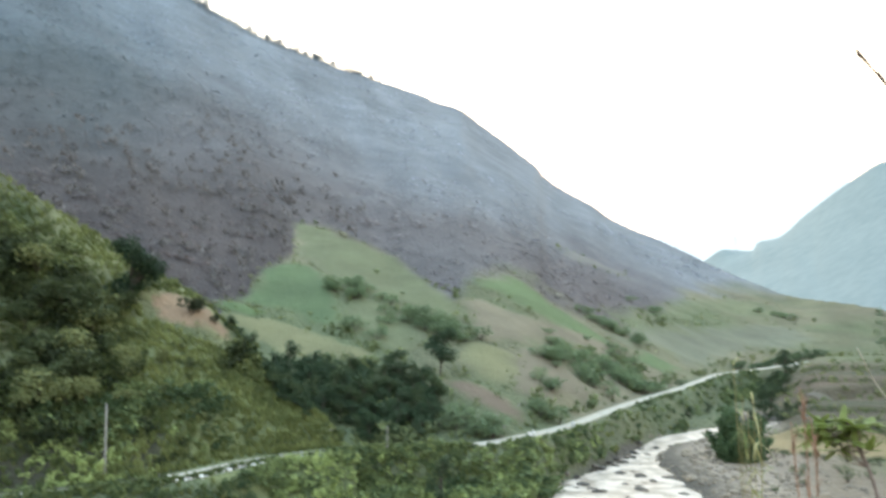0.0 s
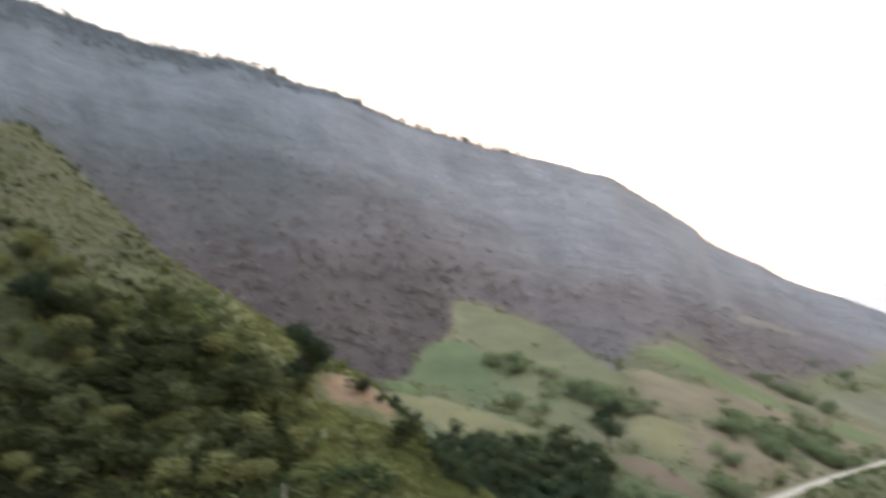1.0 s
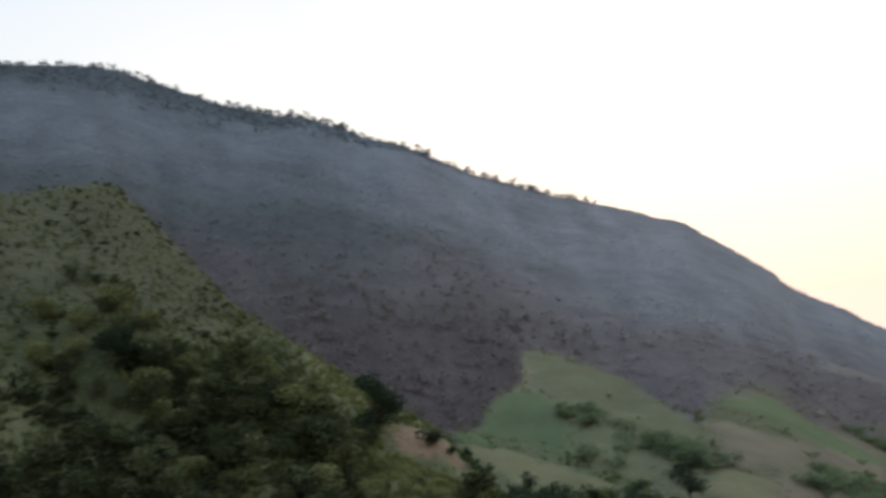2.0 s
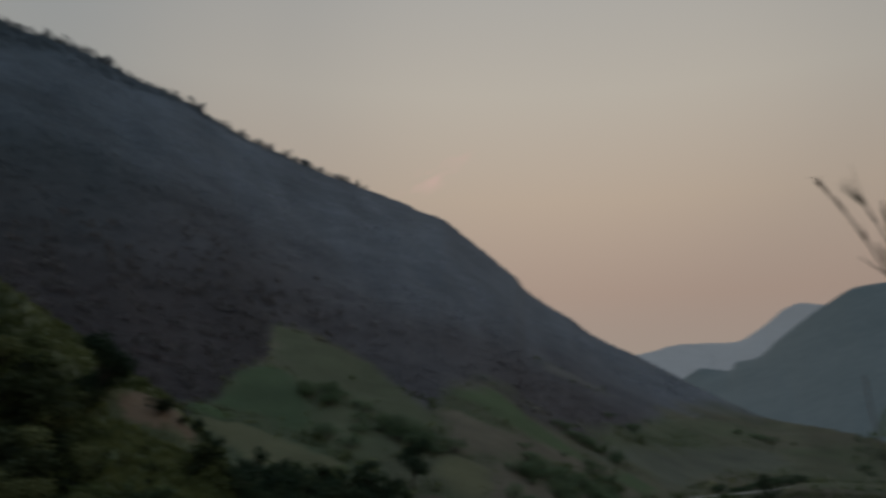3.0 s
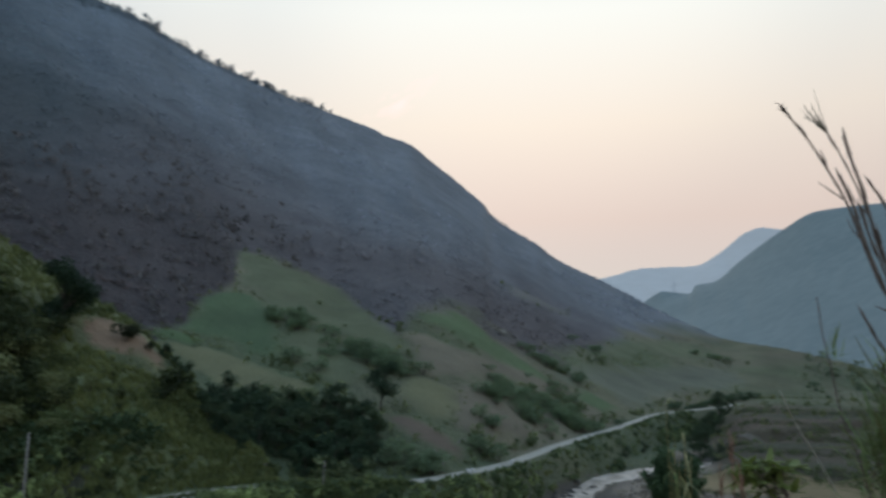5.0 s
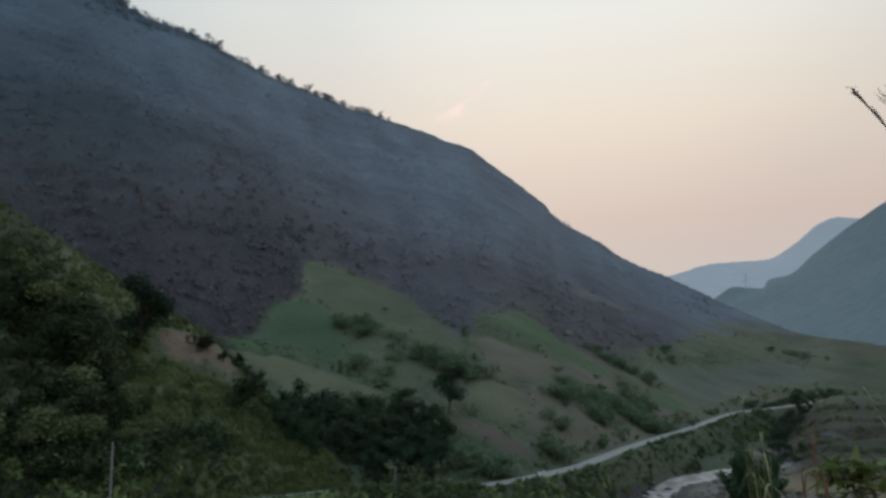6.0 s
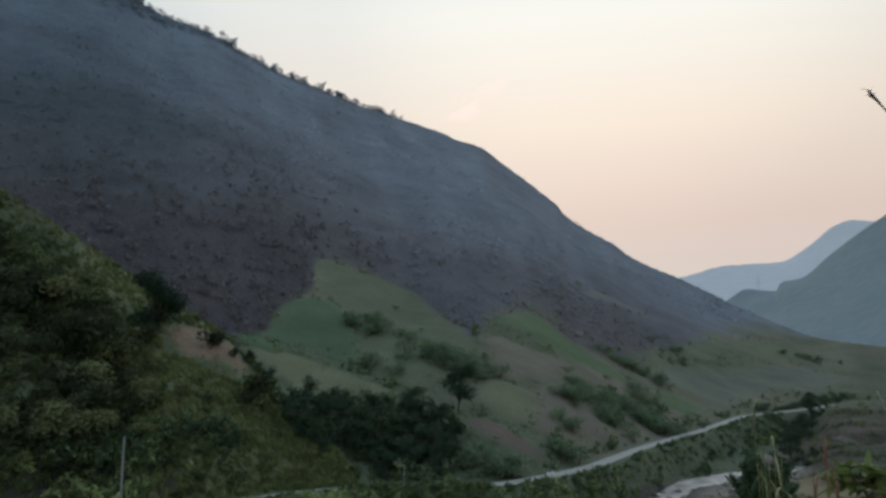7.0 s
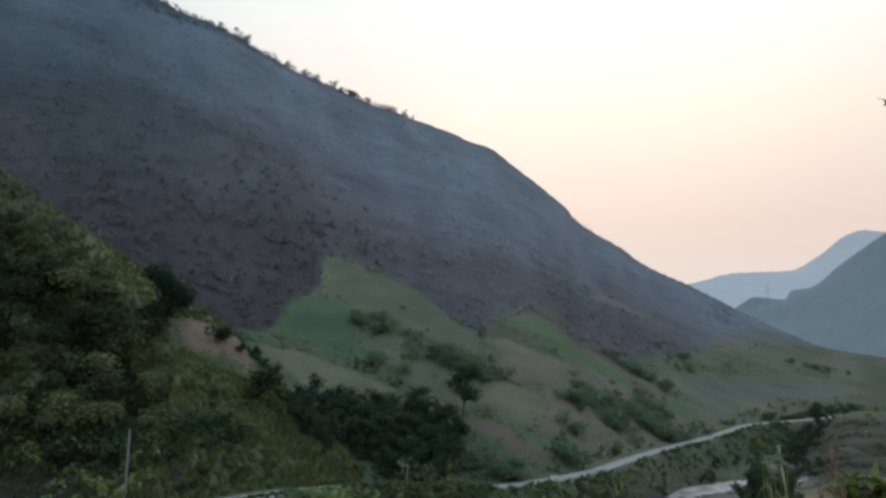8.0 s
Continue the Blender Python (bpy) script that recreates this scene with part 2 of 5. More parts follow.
def land(x, y):
    """Height of the ground, and which form it belongs to: 0 valley, 1 mountain, 2 near hillside."""
    x, y = np.asarray(x, float), np.asarray(y, float)
    r, az = np.hypot(x, y), np.degrees(np.arctan2(x, y))
    # valley floor
    floor = 0.9 + 0.5 * fbm(x / 25, y / 25, 3, 1) + 12 * step01(400, 3000, r)
    floor = np.where(az > 18, smax(floor, terraces(x, y, az, r), 0.3), floor)
    # bank of the lookout
    bank = smooth(r, [(0, 23.4), (2.5, 23.2), (6, 21.0), (14, 16.8), (30, 10), (50, 4), (70, 0.5), (90, -6), (5000, -8)])
    floor = smax(floor, bank, 1.5)
    # main mountain
    rc, zc = crest(az)
    rf = smooth(az, FOOT_R)
    s = (r - rf) / (rc - rf)
    ribs = fbm(az / 9.0 + s * 2.5, s * 2.0 - az / 30, 3, 11)
    up = np.clip(s, 0, 1)
    m = 6.2 + (zc - 6.2) * (up ** 1.12) + ribs * (zc - 6.2) * 0.06 * up * (1 - up) * 2.2 + 1.2 * fbm(x / 16, y / 16, 3, 21) * np.clip(s * 14, 0, 1) * np.clip((1.02 - s) * 12, 0.25, 1)
    m = np.where(s < 0, 6.2 + (r - rf) * 0.9, m)
    m = np.where(s > 1, zc - (r - rc) * 0.55, m)
    m = np.where(np.abs(az) > 75, mix(m, -10, step01(75, 110, np.abs(az))), m)
    # near hillside
    rs, zs = spur_crest(az)
    rf2 = 101 + 4 * step01(-20, -40, az)
    q = (r - rf2) / (rs - rf2)
    qc = np.clip(q, 0, 1)
    h = 6.0 + (zs - 6.0) * qc ** 0.95 + (1.6 * fbm(x / 14, y / 14, 4, 31)) * np.clip(q * 4, 0, 1) * np.clip((1.05 - q) * 5, 0.15, 1)
    h = np.where(q < 0, 6 + (r - rf2) * 1.2, h)
    h = np.where(q > 1, zs - (r - rs) * 0.45, h)
    h = np.where(az > -6.5, -10, np.where(az < -80, mix(h, -10, step01(80, 110, -az)), h))
    form = np.where((h > m) & (h > floor), 2, np.where(m > floor, 1, 0))
    z = smax(smax(floor, m, 1.2), h, 1.0)
    # road bench and river bed
    d, zr = along(x, y, ROAD)
    z = mix(zr, z, step01(3.0, 7.5, d))
    d2, hw = along(x, y, RIVER)
    bed = mix(-0.6, z, step01(hw - 1.0, hw + 4.5, d2 + 1.5 * fbm(x / 6, y / 6, 2, 41)))
    z = mix(z, bed, step01(2.6, 8.5, d))
    return z, form


def ground_z(x, y):
    return float(land(np.array([x]), np.array([y]))[0][0])

# ---------------------------------------------------------------- mesh helpers


def mesh_of(name, verts, faces, mat=None, smooth_shade=False):
    """A mesh from arrays of vertices and of faces that all have the same number of corners."""
    verts, faces = np.asarray(verts, np.float32), np.asarray(faces, np.int32)
    me = bpy.data.meshes.new(name)
    k = faces.shape[1]
    me.vertices.add(len(verts))
    me.vertices.foreach_set("co", verts.ravel())
    me.loops.add(faces.size)
    me.loops.foreach_set("vertex_index", faces.ravel())
    me.polygons.add(len(faces))
    me.polygons.foreach_set("loop_start", np.arange(0, faces.size, k, dtype=np.int32))
    me.polygons.foreach_set("use_smooth", np.full(len(faces), smooth_shade))
    me.update(calc_edges=True)
    if mat:
        me.materials.append(mat)
    return me


def colour_attribute(me, name, rgb):
    at = me.color_attributes.new(name, "FLOAT_COLOR", "POINT")
    at.data.foreach_set("color", np.concatenate([rgb, np.ones((len(rgb), 1))], 1).astype(np.float32).ravel())


# ---------------------------------------------------------------- ground, mountain and near hillside: one sheet in three pieces
AZ = np.concatenate([np.arange(-180, -50, 3.0), np.arange(-50, 44, 0.19), np.arange(44, 180, 3.0)])
R = [0.001, 0.3, 1.2]
while R[-1] < 4800:
    R.append(R[-1] * (1.06 if R[-1] < 60 else 1.025 if R[-1] < 86 else 1.009 if R[-1] < 330 else 1.012 if R[-1] < 900 else 1.1))
R = np.array(R)
GA, GR = np.meshgrid(np.radians(AZ), R, indexing="ij")
GX, GY = GR * np.sin(GA), GR * np.cos(GA)
GZ, _ = land(GX, GY)
nA, nR = GX.shape
idx = np.arange(nA * nR).reshape(nA, nR)
nxt = np.roll(idx, -1, axis=0)
quads = np.stack([idx[:, :-1], idx[:, 1:], nxt[:, 1:], nxt[:, :-1]], -1).reshape(-1, 4)
P = np.stack([GX, GY, GZ], -1).reshape(-1, 3)
centre = P[quads].mean(1)
_, kind = land(centre[:, 0], centre[:, 1])


def cover(x, y, z):
    """Base colour of the plant cover; the haze on the high mountain is mixed into it."""
    r, az = np.hypot(x, y), np.degrees(np.arctan2(x, y))
    _, form = land(x, y)
    n = fbm(x / 95, y / 95, 4, 51) * 1.4
    n2 = fbm(x / 18, y / 18, 3, 52)
    mottle = 1 + 0.12 * fbm(x / 14, y / 14, 3, 53) + 0.16 * fbm(x / 45, y / 45, 2, 54) + 0.22 * fbm(az / 1.6 + r / 260, r / 140, 3, 57)
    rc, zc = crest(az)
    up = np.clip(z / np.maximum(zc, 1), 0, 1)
    c = lambda *v: np.array(v, float)[None, :]
    w = lambda t: np.clip(t, 0, 1)[:, None]
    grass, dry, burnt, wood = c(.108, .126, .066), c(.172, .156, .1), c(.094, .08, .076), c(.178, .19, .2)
    valley = mix(grass, dry, w(0.3 + n2))
    gravel = mix(c(.30, .248, .19), c(.19, .155, .112), w(step01(22, 27, az)))
    d2, hw = along(x, y, RIVER)
    soil = mix(c(.112, .086, .06), c(.068, .07, .043), w(0.5 + 1.5 * fbm(x / 30, y / 9, 2, 56)))
    dr, _ = along(x, y, ROAD)
    valley = mix(valley, mix(c(.085, .11, .058), c(.13, .138, .078), w(0.5 + 1.2 * n2)), w(step01(18, 12, dr) * step01(26, 21, az)))
    valley = mix(valley, soil, w(step01(22, 25, az) * step01(148, 156, r) * step01(285, 245, r + 12 * n2)))
    mud = mix(c(.10, .088, .07), gravel, w(step01(hw + 1, hw + 9, d2 + 3 * n2)))
    reach = np.where(dr < 13, 4.5, 14) + 22 * step01(12, 18, az) * step01(152, 140, r)
    valley = mix(valley, mud, w(step01(hw + reach, hw + reach - 9, d2 + 5 * n2) * step01(1.9, 1.3, z) * step01(-2.5, 1.5, dr - d2 + hw + 2)))
    # woods pale to blue-grey upwards and rightwards: distance haze put into the colour
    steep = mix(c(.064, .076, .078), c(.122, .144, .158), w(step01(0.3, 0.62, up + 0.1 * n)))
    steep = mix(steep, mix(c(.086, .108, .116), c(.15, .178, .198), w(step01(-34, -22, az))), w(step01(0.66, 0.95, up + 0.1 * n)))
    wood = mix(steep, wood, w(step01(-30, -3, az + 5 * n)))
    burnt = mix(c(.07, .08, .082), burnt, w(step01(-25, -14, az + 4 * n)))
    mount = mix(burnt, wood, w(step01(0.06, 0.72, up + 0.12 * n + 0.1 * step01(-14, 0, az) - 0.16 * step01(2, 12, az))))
    mount = mix(mount, c(.068, .057, .054), w(step01(-6, -14, az + 4 * n2) * step01(430, 210, r + 60 * n)))
    el = np.degrees(np.arctan2(z - EYE, r))
    mount = mix(mix(grass, dry, w(0.4 + 1.3 * fbm(x / 38, y / 38, 3, 55))), mount, w(step01(-0.45, 0.45, (el - smooth(az, BURNT_EL)) / (1 + 0.9 * step01(-1, 1, az)) + 0.5 * n2)))
    rs, zs = spur_crest(az)
    hill = mix(c(.05, .065, .028), c(.13, .14, .07), w(0.4 + 1.2 * n2))
    hill = mix(hill, c(.102, .106, .06), w(step01(0.0, 0.22, (r - 102) / (rs - 102) - smooth(az, GRASSY) + 0.2 * n2)))
    q = (r - 102) / (rs - 102)
    # lower right: grass green, its lit look put into the ground colour
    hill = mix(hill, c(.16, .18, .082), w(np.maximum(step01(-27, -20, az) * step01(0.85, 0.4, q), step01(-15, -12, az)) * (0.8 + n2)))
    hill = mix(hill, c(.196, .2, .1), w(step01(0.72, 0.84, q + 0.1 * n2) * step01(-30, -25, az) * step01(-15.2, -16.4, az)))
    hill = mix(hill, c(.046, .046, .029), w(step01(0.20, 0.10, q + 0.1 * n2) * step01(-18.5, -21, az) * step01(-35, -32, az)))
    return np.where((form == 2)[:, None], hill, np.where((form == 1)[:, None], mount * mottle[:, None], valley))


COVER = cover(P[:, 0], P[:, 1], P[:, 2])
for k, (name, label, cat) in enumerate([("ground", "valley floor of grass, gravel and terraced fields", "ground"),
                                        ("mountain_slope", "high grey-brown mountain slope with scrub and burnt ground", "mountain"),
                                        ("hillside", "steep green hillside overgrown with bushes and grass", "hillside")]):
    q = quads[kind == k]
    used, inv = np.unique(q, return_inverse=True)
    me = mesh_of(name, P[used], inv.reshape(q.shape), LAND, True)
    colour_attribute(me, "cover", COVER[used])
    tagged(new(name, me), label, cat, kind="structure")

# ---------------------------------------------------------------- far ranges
# haze over the far hills is put in as a faint blue-grey emission
FAR = material("far_hill_hazed_woods", (0.125, 0.15, 0.148), (0.076, 0.1, 0.105), scale=0.007, fine=9, bump=0.0, haze_glow=(0.042, 0.057, 0.063))
FARTHEST = material("far_range_hazed_woods", (0.18, 0.21, 0.23), (0.15, 0.18, 0.2), scale=0.002, fine=8, bump=0.1, haze_glow=(0.186, 0.197, 0.203))


def range_of_hills(name, label, mat, el, dist, depth, az0, az1, step, rough):
    """A ridge whose skyline has the given elevations, sloping down to the valley before and behind."""
    az = np.arange(az0, az1, step)
    t = np.concatenate([np.linspace(0, 1, 60), np.linspace(1.1, 2, 8)])
    A, T = np.meshgrid(az, t, indexing="ij")
    rc = smooth(A, dist)
    front = np.clip(T, 0, 1)
    even = (smooth(A - 4, el) + smooth(A - 2, el) + smooth(A, el) + smooth(A + 2, el) + smooth(A + 4, el)) / 5
    zc = EYE + rc * np.tan(np.radians(even + (smooth(A, el) - even) * front ** 6))
    r = rc - depth * (1 - front) + depth * np.clip(T - 1, 0, 1)
    x, y = r * np.sin(np.radians(A)), r * np.cos(np.radians(A))
    z = np.where(T <= 1, -5 + (zc + 5) * front ** 1.15, zc - (zc + 5) * (T - 1))
    z = z + rough * (fbm(A / 1.7 + front * 2.0, front * 2, 4, 61) * front * (1 - front) * 4 + 0.12 * fbm(x / 15, y / 15, 3, 62) * front)
    n, k = A.shape
    i = np.arange(n * k).reshape(n, k)
    q = np.stack([i[:-1, :-1], i[:-1, 1:], i[1:, 1:], i[1:, :-1]], -1).reshape(-1, 4)
    me = mesh_of(name, np.stack([x, y, z], -1).reshape(-1, 3), q, mat, True)
    return tagged(new(name, me), label, "mountain", kind="structure")


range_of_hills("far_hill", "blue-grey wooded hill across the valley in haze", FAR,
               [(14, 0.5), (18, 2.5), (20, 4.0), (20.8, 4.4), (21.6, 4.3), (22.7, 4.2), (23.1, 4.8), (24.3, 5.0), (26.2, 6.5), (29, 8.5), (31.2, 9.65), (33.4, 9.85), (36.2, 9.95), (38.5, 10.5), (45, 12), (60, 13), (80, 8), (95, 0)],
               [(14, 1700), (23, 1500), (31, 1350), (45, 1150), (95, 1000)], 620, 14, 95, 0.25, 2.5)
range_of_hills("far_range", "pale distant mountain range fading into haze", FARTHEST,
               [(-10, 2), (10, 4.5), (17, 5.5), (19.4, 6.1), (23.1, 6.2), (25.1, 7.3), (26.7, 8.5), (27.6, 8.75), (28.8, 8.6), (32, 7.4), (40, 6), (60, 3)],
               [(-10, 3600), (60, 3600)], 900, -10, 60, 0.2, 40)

# ---------------------------------------------------------------- plants: materials and builders
LEAF = material("leaf_green", (0.218, 0.243, 0.128), (0.067, 0.085, 0.045), scale=0.8, fine=5, rough=0.6, bump=0, island=0.5, attr="tone", sub=0.35)
LEAF_DARK = material("leaf_dark", (0.085, 0.12, 0.06), (0.032, 0.052, 0.03), scale=0.8, fine=5, rough=0.6, bump=0, island=0.5, attr="tone", sub=0.35)
SCRUB = material("scrub_twigs", (1.9, 1.9, 1.9), (1.5, 1.5, 1.5), scale=0.3, fine=6, rough=0.95, bump=0, island=0.5, attr="tone", sub=0.08, spec=0.0)
BARK = material("bark", (0.13, 0.11, 0.09), (0.05, 0.042, 0.036), scale=3, fine=6, bump=0.6)
GRASSM = material("grass_blades", (0.2, 0.235, 0.115), (0.1, 0.122, 0.06), scale=0.7, fine=5, rough=0.7, bump=0, island=0.5, attr="tone", sub=0.25)
rng = np.random.default_rng(7)


def leaf_quads(c, size, r, flat=0.5, slim=0.55):
    """Small leaf faces at the points c, turned at random and lying rather flat."""
    n = len(c)
    size = np.broadcast_to(size, (n,))[:, None] * r.uniform(0.6, 1.3, (n, 1))
    nrm = r.normal(size=(n, 3)) + [0, 0, flat * 2]
    nrm /= np.linalg.norm(nrm, axis=1, keepdims=True)
    a = np.cross(nrm, r.normal(size=(n, 3)))
    a /= np.linalg.norm(a, axis=1, keepdims=True) + 1e-9
    b = np.cross(nrm, a)
    fold = nrm * size * 0.12
    v = np.stack([c - a * size * 0.5, c + b * size * 0.5 * slim + fold, c + a * size * 0.5, c - b * size * 0.5 * slim + fold], 1).reshape(-1, 3)
    return v, np.arange(n * 4).reshape(-1, 4)


def tube(points, radii, sides=6):
    """A tapered limb along the points, with a cap at its end."""
    p = np.asarray(points, float)
    t = np.gradient(p, axis=0)
    t /= np.linalg.norm(t, axis=1, keepdims=True) + 1e-9
    ref = np.where(np.abs(t[:, 2:3]) > 0.9, [[1.0, 0, 0]], [[0, 0, 1.0]])
    u = np.cross(t, ref)
    u /= np.linalg.norm(u, axis=1, keepdims=True)
    w = np.cross(t, u)
    a = np.linspace(0, 2 * np.pi, sides, endpoint=False)
    ring = u[:, None] * np.cos(a)[None, :, None] + w[:, None] * np.sin(a)[None, :, None]
    v = p[:, None] + ring * np.asarray(radii, float)[:, None, None]
    n = len(p)
    i = np.arange(n * sides).reshape(n, sides)
    f = np.stack([i[:-1], np.roll(i, -1, 1)[:-1], np.roll(i, -1, 1)[1:], i[1:]], -1).reshape(-1, 4)
    v = np.concatenate([v.reshape(-1, 3), p[-1:] + t[-1:] * radii[-1]])
    tip = len(v) - 1
    cap = np.array([[i[-1, k], i[-1, (k + 1) % sides], tip, tip] for k in range(sides)])
    return v, f, cap[:, :3]


class Pile:
    """Gathers vertices and faces into one mesh."""

    def __init__(self):
        self.v, self.f, self.n = [], [], 0

    def add(self, v, f):
        self.v.append(np.asarray(v, float))
        self.f.extend((np.asarray(f) + self.n).tolist())
        self.n += len(v)

    def tube(self, points, radii, sides=6):
        v, f, c = tube(points, radii, sides)
        self.v.append(v)
        self.f.extend((f + self.n).tolist())
        self.f.extend((c + self.n).tolist())
        self.n += len(v)

    def mesh(self, name, mat, smooth_shade=True):
        me = bpy.data.meshes.new(name)
        me.from_pydata(np.concatenate(self.v).tolist(), [], self.f)
        me.polygons.foreach_set("use_smooth", np.full(len(me.polygons), smooth_shade))
        me.materials.append(mat)
        return me


def toned(me, tone):
    """Gives every vertex the plant's own shade of colour."""
    n = len(me.vertices)
    colour_attribute(me, "tone", np.broadcast_to(np.asarray(tone, float), (n, 3)))
    return me


def part(name, me, parent, label=""):
    ob = new(name, me)
    ob.parent = parent
    return tagged(ob, label)


def thing(name, x, y, label, category, group="", z=None, turn=0.0):
    root = new(name)
    root.empty_display_size = 0.3
    root.matrix_basis = pose(x, y, ground_z(x, y) if z is None else z, 0, 0, turn)
    return tagged(root, label, category, group)


def tree(name, x, y, height, width, label, seed=0, bare=0.3, lobes=9, leaves=900, leaf=0.34, mat=None, tone=(1, 1, 1), group="", flatness=0.8, category="tree"):
    """A tapered, slightly bent trunk with limbs, and a crown of leaves in uneven lobes with gaps between."""
    r = np.random.default_rng(seed)
    root = thing(name, x, y, label, category, group, turn=r.uniform(0, 360))
    wood = Pile()
    k = np.linspace(0, 1, 7)
    sway = r.normal(0, 0.05, 2) * height
    top = height * 0.78
    spine = np.stack([sway[0] * k ** 2 + 0.03 * height * np.sin(5 * k + seed), sway[1] * k ** 2, -0.3 + (top + 0.3) * k], 1)
    wood.tube(spine, 0.02 * height * (1 - 0.85 * k) + 0.008 * height * (k < 0.01), 7)
    pts, sizes = [], []
    for j in range(lobes):
        a = j * 2.4 + r.uniform(-0.5, 0.5)
        h = bare + (1 - bare) * (0.12 + 0.76 * ((j * 0.618) % 1))
        reach = width * 0.5 * (0.25 + 0.55 * math.sin(math.pi * min(1, (h - bare) / (1 - bare) * 0.85 + 0.15))) * r.uniform(0.7, 1.15)
        if j % 3 == 0:
            reach *= 0.3
        c = np.array([reach * math.cos(a), reach * math.sin(a), h * height])
        s0 = spine[min(6, int(h * 0.7 * 7))]
        bend = (s0 + c) / 2 + [0, 0, 0.04 * height]
        wood.tube([s0, bend, c], [0.009 * height, 0.006 * height, 0.002 * height], 5)
        rad = width * 0.5 * r.uniform(0.34, 0.55)
        m = leaves // lobes
        d = r.normal(size=(m, 3))
        d /= np.linalg.norm(d, axis=1, keepdims=True)
        pts.append(c + d * rad * r.uniform(0.45, 1.08, (m, 1)) * [1, 1, flatness])
        sizes.append(np.full(m, leaf))
    part("trunk", wood.mesh("trunk", BARK), root)
    v, f = leaf_quads(np.concatenate(pts), np.concatenate(sizes), r)
    part("crown", toned(mesh_of("crown", v, f, mat or LEAF_DARK), tone), root)
    return root


def shrub(name, x, y, height, width, label, seed=0, leaves=260, leaf=0.26, mat=None, tone=(1, 1, 1), group=""):
    """A bush: many short stems from the ground and an uneven heap of leaves."""
    r = np.random.default_rng(seed)
    root = thing(name, x, y, label, "bush", group, turn=r.uniform(0, 360))
    wood = Pile()
    pts = []
    for j in range(6):
        a = r.uniform(0, 6.28)
        c = np.array([math.cos(a) * width * r.uniform(0.1, 0.36), math.sin(a) * width * r.uniform(0.1, 0.36), height * r.uniform(0.4, 0.8)])
        wood.tube([(0, 0, -0.2), c * [0.4, 0.4, 0.55], c], [0.05, 0.035, 0.012], 5)
        d = r.normal(size=(leaves // 6, 3))
        d /= np.linalg.norm(d, axis=1, keepdims=True)
        p = c + d * r.uniform(0.4, 1.05, (len(d), 1)) * [width * 0.3, width * 0.3, height * 0.3]
        p[:, 2] = np.maximum(p[:, 2], 0.05)
        pts.append(p)
    part("woody_base", wood.mesh("woody_base", BARK), root)
    v, f = leaf_quads(np.concatenate(pts), leaf, r)
    part("foliage", toned(mesh_of("foliage", v, f, mat or LEAF), tone), root)
    return root


def heap_template(seed, n, leaf, squash=0.7, flat=0.5):
    """One bush of unit size for undergrowth that nobody could count."""
    r = np.random.default_rng(seed)
    pts = []
    for j in range(5):
        c = r.uniform(-0.32, 0.32, 3) + [0, 0, 0.38]
        d = r.normal(size=(n // 5, 3))
        d /= np.linalg.norm(d, axis=1, keepdims=True)
        pts.append(c + d * r.uniform(0.12, 0.34, (n // 5, 1)) * [1, 1, squash])
    p = np.concatenate(pts)
    p[:, 2] = np.maximum(p[:, 2], 0.02)
    return leaf_quads(p, leaf, r, flat)[0]


def tuft_template(seed, blades):
    """One tuft of long grass of unit height."""
    r = np.random.default_rng(seed)
    vs = []
    for _ in range(blades):
        a, lean, h = r.uniform(0, 6.28), r.uniform(0.15, 0.7), r.uniform(0.6, 1.1)
        d = np.array([math.cos(a), math.sin(a), 0])
        side = np.array([-d[1], d[0], 0]) * 0.05
        b = d * r.uniform(0, 0.2)
        tip = b + d * lean * h + [0, 0, h]
        vs.append([b - side, b + side, (b + tip) / 2 + side * 1.3 + [0, 0, 0.15 * h], tip])
    return np.array(vs).reshape(-1, 3)


def scatter(name, label, mat, templates, xy, size, tone, category, sink=0.05, drape=False):
    """Many plants or stones in one object."""
    z, _ = land(xy[:, 0], xy[:, 1])
    gx = gy = np.zeros(len(xy))
    if drape:
        gx, gy = (land(xy[:, 0] + 1.5, xy[:, 1])[0] - z) / 1.5, (land(xy[:, 0], xy[:, 1] + 1.5)[0] - z) / 1.5
    verts, tones = [], []
    which = rng.integers(0, len(templates), len(xy))
    for k, tpl in enumerate(templates):
        sel = np.nonzero(which == k)[0]
        a = rng.uniform(0, 6.28, len(sel))
        ca, sa = np.cos(a)[:, None], np.sin(a)[:, None]
        sc = size[sel][:, None]
        st = sc * rng.uniform(0.8, 1.25, (len(sel), 1))
        x = (tpl[None, :, 0] * ca - tpl[None, :, 1] * sa) * sc + xy[sel, 0][:, None]
        y = (tpl[None, :, 0] * sa + tpl[None, :, 1] * ca) * sc + xy[sel, 1][:, None]
        w = tpl[None, :, 2] * st + z[sel][:, None] - sink * sc + gx[sel][:, None] * (x - xy[sel, 0][:, None]) + gy[sel][:, None] * (y - xy[sel, 1][:, None])
        verts.append(np.stack([x, y, w], -1).reshape(-1, 3))
        tones.append(np.repeat(tone[sel], len(tpl), axis=0))
    v = np.concatenate(verts)
    me = mesh_of(name, v, np.arange(len(v)).reshape(-1, 4), mat)
    colour_attribute(me, "tone", np.concatenate(tones))
    return tagged(new(name, me), label, category, kind="stuff")


def inside(x, y, poly):
    """Whether plan points lie in a polygon."""
    r = np.zeros(np.shape(x), bool)
    for (x0, y0), (x1, y1) in zip(poly, poly[1:] + poly[:1]):
        cut = (y0 > y) != (y1 > y)
        r ^= cut & (x < (x1 - x0) * (y - y0) / (y1 - y0 + 1e-12) + x0)
    return r


def polar(az, r):
    return np.stack([r * np.sin(np.radians(az)), r * np.cos(np.radians(az))], -1)

